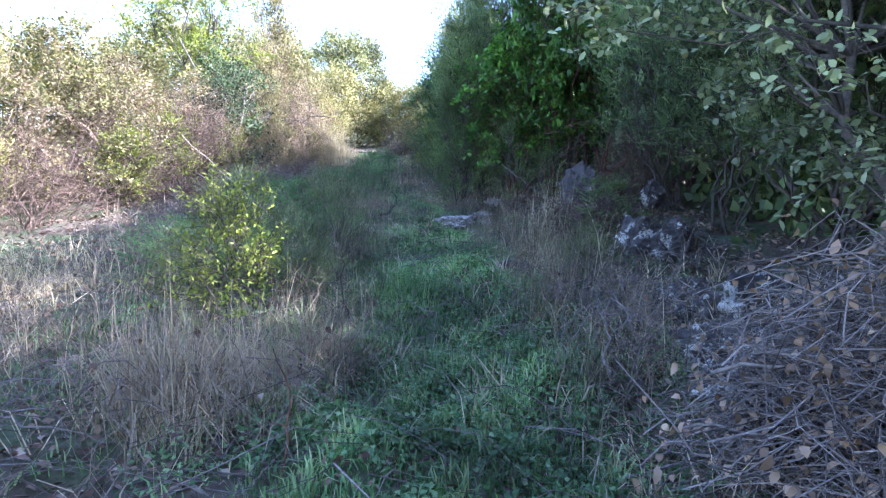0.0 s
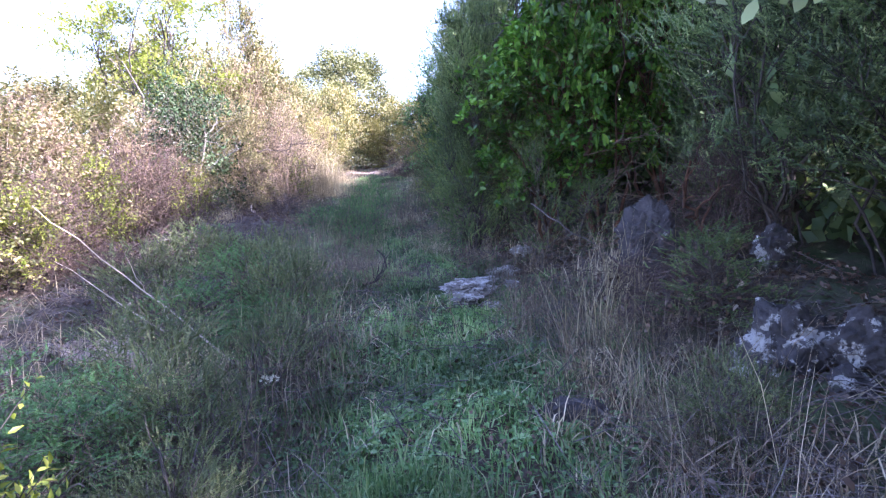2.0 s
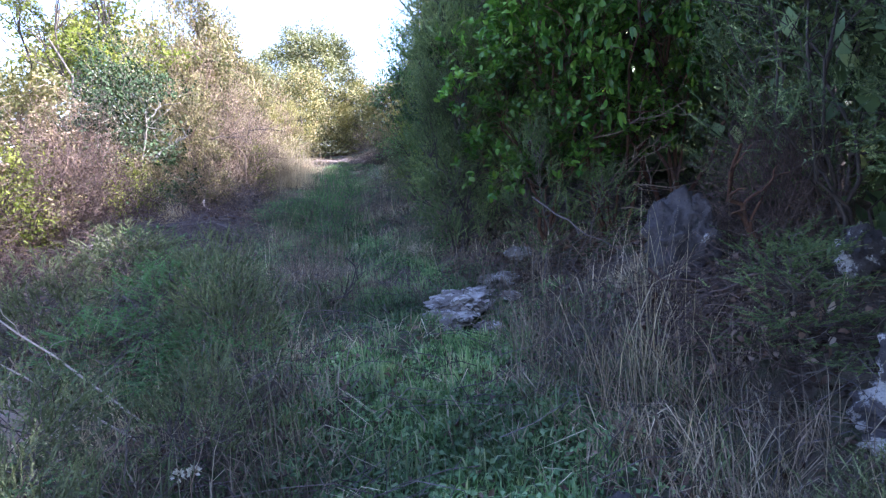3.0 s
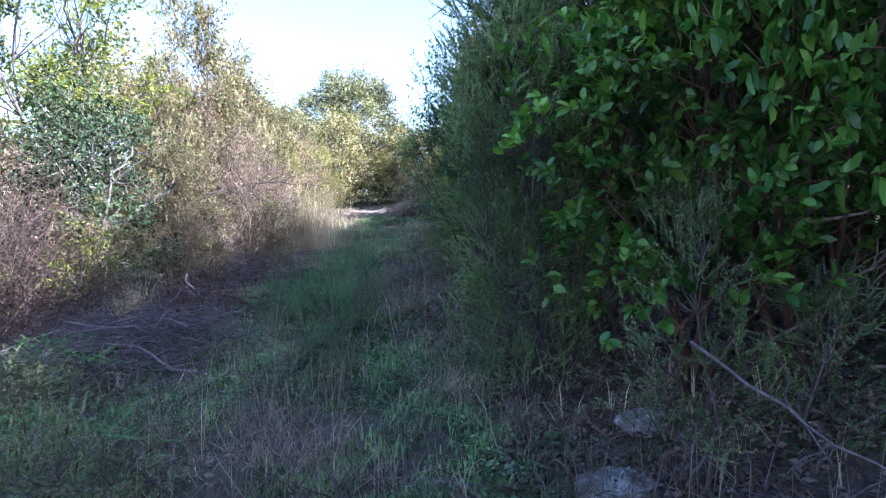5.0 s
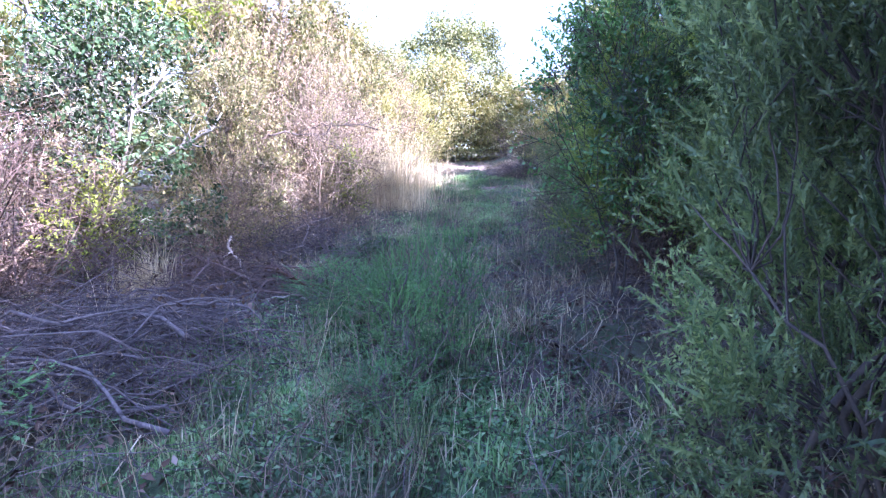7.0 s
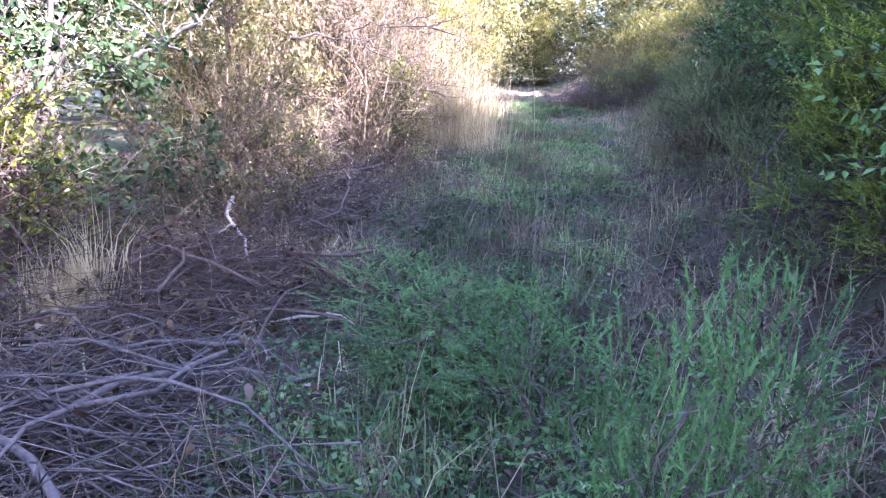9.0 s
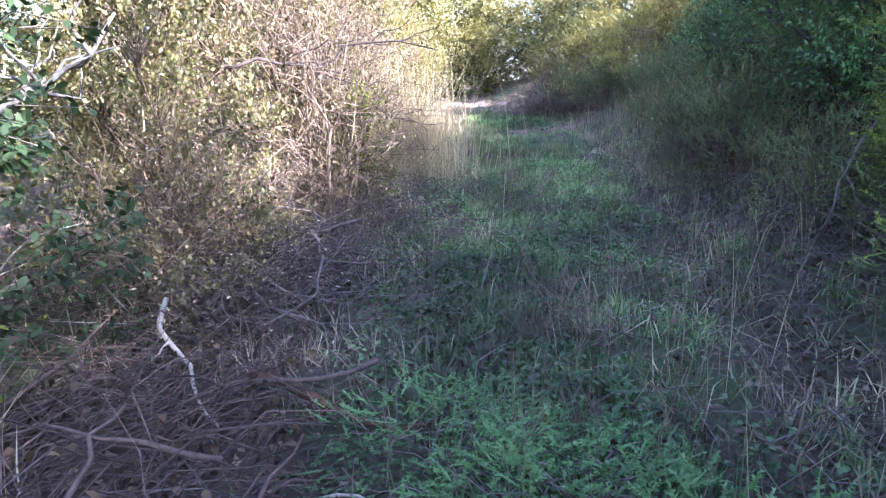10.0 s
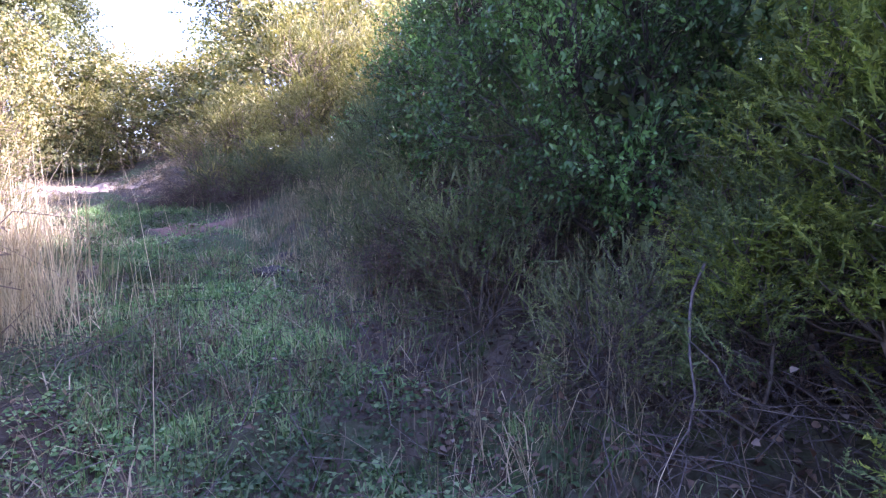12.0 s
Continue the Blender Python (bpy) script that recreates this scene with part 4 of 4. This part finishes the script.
# ---- brushwood ----
def brush_pile(name, label, seed, x, y, rx, ry, h, count, mat, thick=0.006, length=0.7, leafy=None, leaf_n=0, sticks=16, leaf_size=0.052, lay=None):
    """A heap of dead branches: the thick ones single, the thin ones one tangle, withered leaves among them."""
    r = np.random.default_rng(seed)
    ob = thing(name, label, "brushwood", "brush piles")

    def lines(m, ln, k):
        rad = r.uniform(size=m) ** 0.5
        ang = r.uniform(0, 6.283, m)
        c = np.c_[rx * rad * np.cos(ang), ry * rad * np.sin(ang), h * (1 - rad ** 2) * r.uniform(0.1, 1, m) + 0.02]
        d = unit(np.c_[r.normal(size=(m, 2)), r.normal(size=m) * 0.35])
        if lay is not None:
            d = unit(d * 0.75 + np.array([math.cos(radians(lay)), math.sin(radians(lay)), 0.0]) * r.choice([-1, 1], m)[:, None]) * (1, 1, 0.45)
        half = ln * r.uniform(0.4, 1.1, m)[:, None] * 0.5
        out = bends(c - d * half, c + d * half, k, 0.22 if k < 8 else 0.09, r, 0.05)
        wx, wy = x + out[..., 0], y + out[..., 1]
        floor = ground_z(wx, wy) - float(ground_z(x, y))
        out[..., 2] = np.maximum(out[..., 2] + floor * 0.5, floor + 0.004)
        return out

    for line in lines(sticks, length * 1.5, 8):
        part("stick", tubes(Heap(), line[None], (np.linspace(thick * 2.4, thick * 0.7, 8) * r.uniform(0.7, 1.4))[None], 5).mesh("stick", mat, False), ob)
    thin = Heap()
    tubes(thin, lines(count, length, 6), np.linspace(thick, thick * 0.25, 6)[None] * r.uniform(0.5, 1.2, (count, 1)))
    tagged(part("twig_tangle", thin.mesh("twig_tangle", mat), ob), kind="stuff")
    if leafy:
        l = lines(leaf_n, length, 6)
        p = l[np.arange(leaf_n), r.integers(0, 6, leaf_n)]
        tagged(part("withered_leaf", leaves(Heap(), p, r.normal(size=(leaf_n, 3)) + (0, 0, -0.5), leaf_size * r.uniform(0.6, 1.3, leaf_n), leaf_size * 0.6, r, True, 0.3, 0.3).mesh("withered_leaf", leafy), ob, "curled pale brown leaves"), kind="stuff")
    ob.matrix_basis = pose(x, y, float(ground_z(x, y)))
    return ob


brush_pile("brush_pile", "heap of cut dead branches with withered brown leaves", 1, 1.62, 2.1, 0.55, 0.65, 0.85, 1500, WEATHERED, 0.0036, 0.75, DEADLEAF, 1300, 16)
brush_pile("brush_pile", "low tangle of grey dead twigs beside the rocks", 2, 1.25, 4.1, 0.5, 1.0, 0.14, 500, WEATHERED, 0.0035, 0.5, LITTER, 150, 10, 0.05)
brush_pile("brush_pile", "low pile of grey dead branches at the trail's edge", 3, -3.4, 11.3, 1.0, 1.15, 0.25, 800, DEAD, 0.0045, 1.0, LITTER, 150, 40, 0.05, lay=40)
brush_pile("brush_pile", "low pile of grey dead branches at the trail's edge", 4, -3.6, 12.9, 0.7, 0.85, 0.26, 450, BRAMBLE, 0.004, 0.8, RUST, 500, 14, 0.045, lay=60)
brush_pile("brush_pile", "loose grey brushwood under the thicket", 5, -3.75, 14.8, 0.6, 0.9, 0.45, 500, DEAD, 0.005, 0.8, None, 0, 16)
brush_pile("brush_pile", "tangle of dead purple-grey twigs under the scrub", 6, -3.9, 9.3, 0.9, 1.1, 0.4, 520, BRAMBLE, 0.004, 0.7, RUST, 200, 10, 0.04)
brush_pile("brush_pile", "tangle of pale dead branches under the strawberry trees", 7, 1.75, 10.2, 0.7, 0.6, 0.5, 380, DEAD, 0.005, 0.7, LITTER, 150, 14)
brush_pile("brush_pile", "grey dead twigs hanging under the bushes", 8, 0.3, 15.2, 0.7, 0.8, 0.4, 500, DEAD, 0.003, 0.7, LITTER, 200, 14)
brush_pile("brush_pile", "grey dead twigs on the shaded bank", 9, 0.3, 17.6, 1.0, 1.0, 0.4, 520, BRAMBLE, 0.004, 0.6, RUST, 200, 8)
brush_pile("brush_pile", "low dry twigs at the trail's edge", 10, -2.9, 8.4, 0.9, 1.0, 0.18, 380, DEAD, 0.004, 0.6, LITTER, 200, 8)
brush_pile("brush_pile", "tangle of dry twigs below the boulder", 11, 1.7, 7.0, 0.5, 0.8, 0.3, 420, BRAMBLE, 0.004, 0.6, LITTER, 300, 8)
brush_pile("brush_pile", "dry twigs and withered stems beside the trail", 12, -1.3, 2.9, 0.7, 0.6, 0.16, 110, DEAD, 0.0035, 0.6, LITTER, 120, 5)


def stick(name, label, seed, ends, r0, mat, wobble=0.1, forks=0, side=0.4):
    """One fallen or standing branch from foot to tip, with side twigs as parts of it."""
    r = np.random.default_rng(seed)
    (x0, y0, h0), (x1, y1, h1) = ends
    a = np.array([[0, 0, h0]])
    b = np.array([[x1 - x0, y1 - y0, h1 + float(ground_z(x1, y1)) - float(ground_z(x0, y0))]])
    ob = thing(name, label, "branch", "fallen branches")
    line = bends(a, b, 10, wobble, r)
    part("shaft", tubes(Heap(), line, np.linspace(r0, r0 * 0.35, 10)[None], 6).mesh("shaft", mat, False), ob)
    span = np.linalg.norm(b - a)
    for i in range(forks):
        p = line[0, 3 + i % 6][None]
        d = unit(unit(b - a) * 0.8 + r.normal(size=(1, 3)) * 0.6 + (0, 0, 0.15))
        part("side_twig", tubes(Heap(), bends(p, p + d * span * side * r.uniform(0.5, 1.1), 6, 0.15, r), np.linspace(r0 * 0.5, r0 * 0.15, 6)[None], 4).mesh("side_twig", mat, False), ob)
    ob.matrix_basis = pose(x0, y0, float(ground_z(x0, y0)))
    return ob


stick("fallen_pole", "long bleached dead stem leaning over the grass", 1, ((-1.52, 6.55, 0.02), (-2.75, 6.4, 1.08)), 0.0065, PALE, 0.03, 2, 0.2)
stick("fallen_pole", "bleached dead stem leaning over the grass", 2, ((-1.54, 6.45, 0.02), (-2.6, 6.35, 0.72)), 0.0055, PALE, 0.03, 1, 0.2)
stick("forked_branch", "short dark forked branch in the grass", 3, ((-0.9, 8.45, 0.0), (-0.72, 8.4, 0.48)), 0.017, DARKTWIG, 0.25, 4, 0.7)
stick("bare_twig", "thin leafless upright twig in the grass", 4, ((-0.6, 4.0, 0.0), (-0.75, 4.0, 0.75)), 0.006, DARKTWIG, 0.1, 6, 0.4)
stick("bare_twig", "thin leafless upright twig in the grass", 5, ((-0.85, 4.9, 0.0), (-0.8, 5.0, 0.7)), 0.006, DARKTWIG, 0.1, 6, 0.4)
stick("bare_twig", "thin red-brown upright stalk in the grass", 6, ((-0.58, 2.15, 0.0), (-0.62, 2.2, 0.5)), 0.007, BROWN_BARK, 0.08, 2, 0.3)
stick("dark_branch", "dark curved fallen branch on the trail", 7, ((-2.1, 9.0, 0.22), (-0.95, 8.55, 0.1)), 0.013, DARKTWIG, 0.12, 2, 0.25)
stick("lichen_branch", "dead branch crusted with pale grey lichen in the mastic shrub", 20, ((-4.35, 13.3, 1.05), (-3.9, 13.75, 1.6)), 0.022, LICHEN, 0.2, 9, 0.5)
stick("lichen_branch", "dead branch crusted with pale grey lichen in the mastic shrub", 21, ((-4.5, 12.9, 1.5), (-4.0, 13.1, 1.9)), 0.018, LICHEN, 0.2, 8, 0.5)
stick("pale_branch", "bleached bent fallen branch on brushwood", 8, ((-3.75, 13.65, 0.4), (-3.3, 13.2, 0.08)), 0.014, PALE, 0.09, 1, 0.3)
stick("pale_branch", "bleached fallen branch at the trail's edge", 9, ((-3.2, 12.75, 0.06), (-2.6, 12.9, 0.1)), 0.012, PALE, 0.09, 2, 0.3)
stick("rotten_log", "thin rotten brown log at the trail's edge", 10, ((-3.3, 13.5, 0.05), (-2.5, 13.3, 0.04)), 0.03, BROWN_BARK, 0.06, 0)
stick("pale_branch", "bleached branch across the brush pile", 11, ((-3.5, 11.2, 0.12), (-2.9, 11.8, 0.26)), 0.014, DEAD, 0.09, 2, 0.4)
stick("dry_cane", "long thin pale cane leaning from the rocks", 12, ((1.1, 3.3, 0.03), (1.65, 3.6, 0.95)), 0.004, DEAD, 0.03, 1, 0.3)
stick("bare_branch", "thick bare branch leaning out of the brush pile", 13, ((1.35, 2.6, 0.3), (2.3, 2.2, 1.0)), 0.03, WEATHERED, 0.1, 5, 0.4)
stick("bare_branch", "long bare branch arching out of the thicket", 14, ((-4.0, 14.9, 1.3), (-2.75, 15.3, 1.35)), 0.014, DARKTWIG, 0.12, 7, 0.45)
stick("bare_branch", "long bare branch arching out of the thicket", 15, ((-3.9, 15.9, 1.0), (-2.9, 15.9, 0.8)), 0.012, TAN_TWIG, 0.15, 7, 0.5)
stick("bare_branch", "rust-brown dead branch beside the boulder", 16, ((2.25, 7.6, 0.1), (2.0, 7.4, 0.9)), 0.03, BROWN_BARK, 0.15, 5, 0.5)
stick("bare_branch", "grey dead branch under the strawberry trees", 17, ((0.85, 8.6, 0.75), (1.6, 7.9, 0.02)), 0.008, DEAD, 0.06, 3, 0.3)
stick("bare_branch", "grey dead branch with fine twigs in the crown", 18, ((1.6, 10.0, 2.6), (0.6, 9.7, 2.55)), 0.016, DEAD, 0.14, 9, 0.5)
stick("bare_branch", "grey dead branch hanging from the bushes", 19, ((-0.2, 15.0, 0.75), (-0.75, 14.7, 0.1)), 0.007, DEAD, 0.08, 4, 0.5)

# ---- small plants ----
yel = shrub("yellow_green_shrub", "small sunlit yellow-green shrub on the trail's edge", "bush", 91, 0.85, 0.27, 0.27, 0.08, "fine", YELLOW, DARKTWIG, 45, 6, 5, 0.06, size=0.95, wide=0.8)
put(yel, -1.33, 3.75, 0, 0.9, 0.9)
for x, y, turn, sx, sz in ((-4.4, 8.4, 30, 1.2, 1.0), (-4.7, 10.2, 110, 1.3, 1.3), (-4.4, 12.6, 200, 1.1, 1.1), (-3.7, 16.6, 60, 1.1, 1.1)):
    again(yel, x, y, turn, sx, sz, "yellow-green sunlit shrub among dry brambles")
feather = shrub("broom_seedling", "feathery green broom growing in the trail", "bush", 92, 0.75, 0.3, 0.3, 0.06, "heath", BROOM, BARK, 44, 8, 6, 0.08, "broom seedlings", size=0.75, soft=True)
put(feather, -1.7, 12.3, 0, 1.0, 0.62)
for x, y, turn, sx, sz in ((-2.15, 12.65, 80, 1.2, 0.38), (-2.4, 13.05, 150, 1.1, 0.36), (-1.9, 12.8, 200, 1.1, 0.36), (-1.4, 7.0, 20, 1.3, 0.45), (-2.0, 7.1, 140, 1.4, 0.45), (-1.6, 4.9, 220, 1.1, 0.4), (-2.4, 5.5, 300, 1.4, 0.45), (-3.2, 10.2, 20, 1.6, 0.5), (-1.9, 7.7, 100, 1.5, 0.6), (-2.3, 8.9, 30, 1.6, 0.5), (-1.75, 5.3, 70, 1.2, 0.4), (-1.3, 11.0, 300, 0.8, 0.3), (-2.0, 4.7, 160, 1.3, 0.5)):
    again(feather, x, y, turn, sx, sz)
again(feather, -1.3, 11.4, 250, 0.8, 0.9, "tall feathery grey-green broom growing in the trail")
again(feather, -1.15, 11.75, 50, 0.8, 0.8)


def mound(name, label, seed, x, y, count, spread, height, mat, bend=1.0, lie=0.5, width=0.005):
    r = np.random.default_rng(seed)
    spots = r.normal(size=(count, 2)) * spread + (x, y)
    return blades(name, label, seed, spots, height, width, mat, bend, lie)


mound("dead_grass_mound", "grey dead grass clump slumped beside the trail", 1, -1.15, 2.75, 2600, 0.2, 0.5, THATCH, 1.15, 0.45, 0.0042)
mound("dead_grass_mound", "grey dead grass clump slumped beside the trail", 2, -0.7, 3.25, 1100, 0.15, 0.36, THATCH, 1.1, 0.5, 0.004)
mound("dead_grass_mound", "dry grass clump at the trail's edge", 3, -0.25, 10.1, 300, 0.14, 0.3, STRAW, 1.2, 0.6)
mound("sunlit_grass_clump", "pale grass clump caught by the sun", 4, -3.85, 12.45, 600, 0.09, 0.5, PALE_STRAW, 0.5, 0.2)
mound("sunlit_grass_clump", "tall pale dry grass stand in the sun", 5, -3.75, 18.7, 2800, 0.4, 1.35, PALE_STRAW, 0.35, 0.15)
mound("sunlit_grass_clump", "pale dry grass in the sun beside the trail", 6, -3.2, 4.6, 1600, 0.45, 0.3, PALE_STRAW, 0.8, 0.4)
mound("sunlit_grass_clump", "tall pale dry grass stand in the sun", 7, -4.1, 21.2, 1800, 0.4, 0.8, PALE_STRAW, 0.4, 0.2)
mound("dead_grass_mound", "dry grass clump on the shaded bank", 8, 0.2, 21.5, 2200, 0.7, 0.6, PALE_STRAW, 0.5, 0.2)
mound("dead_grass_mound", "tall sparse dry grass clump at the grass edge", 11, 1.05, 6.5, 130, 0.14, 0.85, PALE_STRAW, 0.5, 0.25, 0.004)
mound("dead_grass_mound", "tall arching pale grass stalks below the boulder", 12, 1.35, 7.2, 70, 0.16, 0.9, PALE_STRAW, 0.6, 0.3, 0.004)
mound("dead_grass_mound", "dry grass clump below the rocks", 10, 1.15, 5.8, 220, 0.22, 0.5, STRAW, 0.9, 0.4)


def flower(x, y):
    r = np.random.default_rng(int(100 * abs(x)))
    ob = thing("white_flower_head", "small white flower head in the grass", "flower", "white flowers")
    part("stalk", tubes(Heap(), np.array([[[0, 0, 0], [0.01, 0, 0.1], [0.015, 0.01, 0.2]]]), np.array([[0.002, 0.002, 0.0015]]), 4).mesh("stalk", HERB), ob)
    d = unit(r.normal(size=(26, 3)) + (0, 0, 0.6))
    part("bloom", leaves(Heap(), np.array([0.015, 0.01, 0.2]) + d * 0.012, d, 0.022, 0.014, r).mesh("bloom", FLOWER), ob)
    ob.matrix_basis = pose(x, y, float(ground_z(x, y)))


flower(-1.9, 6.35)
flower(-1.86, 6.42)
flower(-1.06, 5.75)
flower(-1.02, 5.8)


# ---- dead branches under the strawberry trees, their tan standing for sun dapples ----
for i, (x0, y0, h0, x1, y1, h1) in enumerate(((1.35, 8.75, 0.75, 2.25, 8.95, 0.9), (1.5, 8.7, 0.55, 2.4, 8.8, 0.5), (1.45, 8.9, 0.95, 2.2, 8.6, 1.15), (1.6, 8.6, 0.35, 2.35, 8.6, 0.3), (1.3, 9.0, 0.4, 2.1, 8.8, 0.75))):
    stick("dappled_branch", "bare dead branch under the strawberry trees, tan as if sun-dappled", 40 + i, ((x0, y0, h0), (x1, y1, h1)), 0.008, TAN_TWIG, 0.16, 9, 0.45)


# ---- rust-brown withered bush beside the boulder, reddish scrub at the bend ----
again(bramble, 2.4, 7.65, 140, 0.4, 0.7, "withered rust-brown bush beside the grey boulder")
for x, y, turn, sx, sz in ((-0.8, 23.6, 40, 0.8, 0.25), (0.4, 22.8, 120, 0.8, 0.3), (-1.9, 24.4, 210, 0.7, 0.22)):
    again(bramble, x, y, turn, sx, sz, "low dry reddish scrub on the bank at the trail's bend")
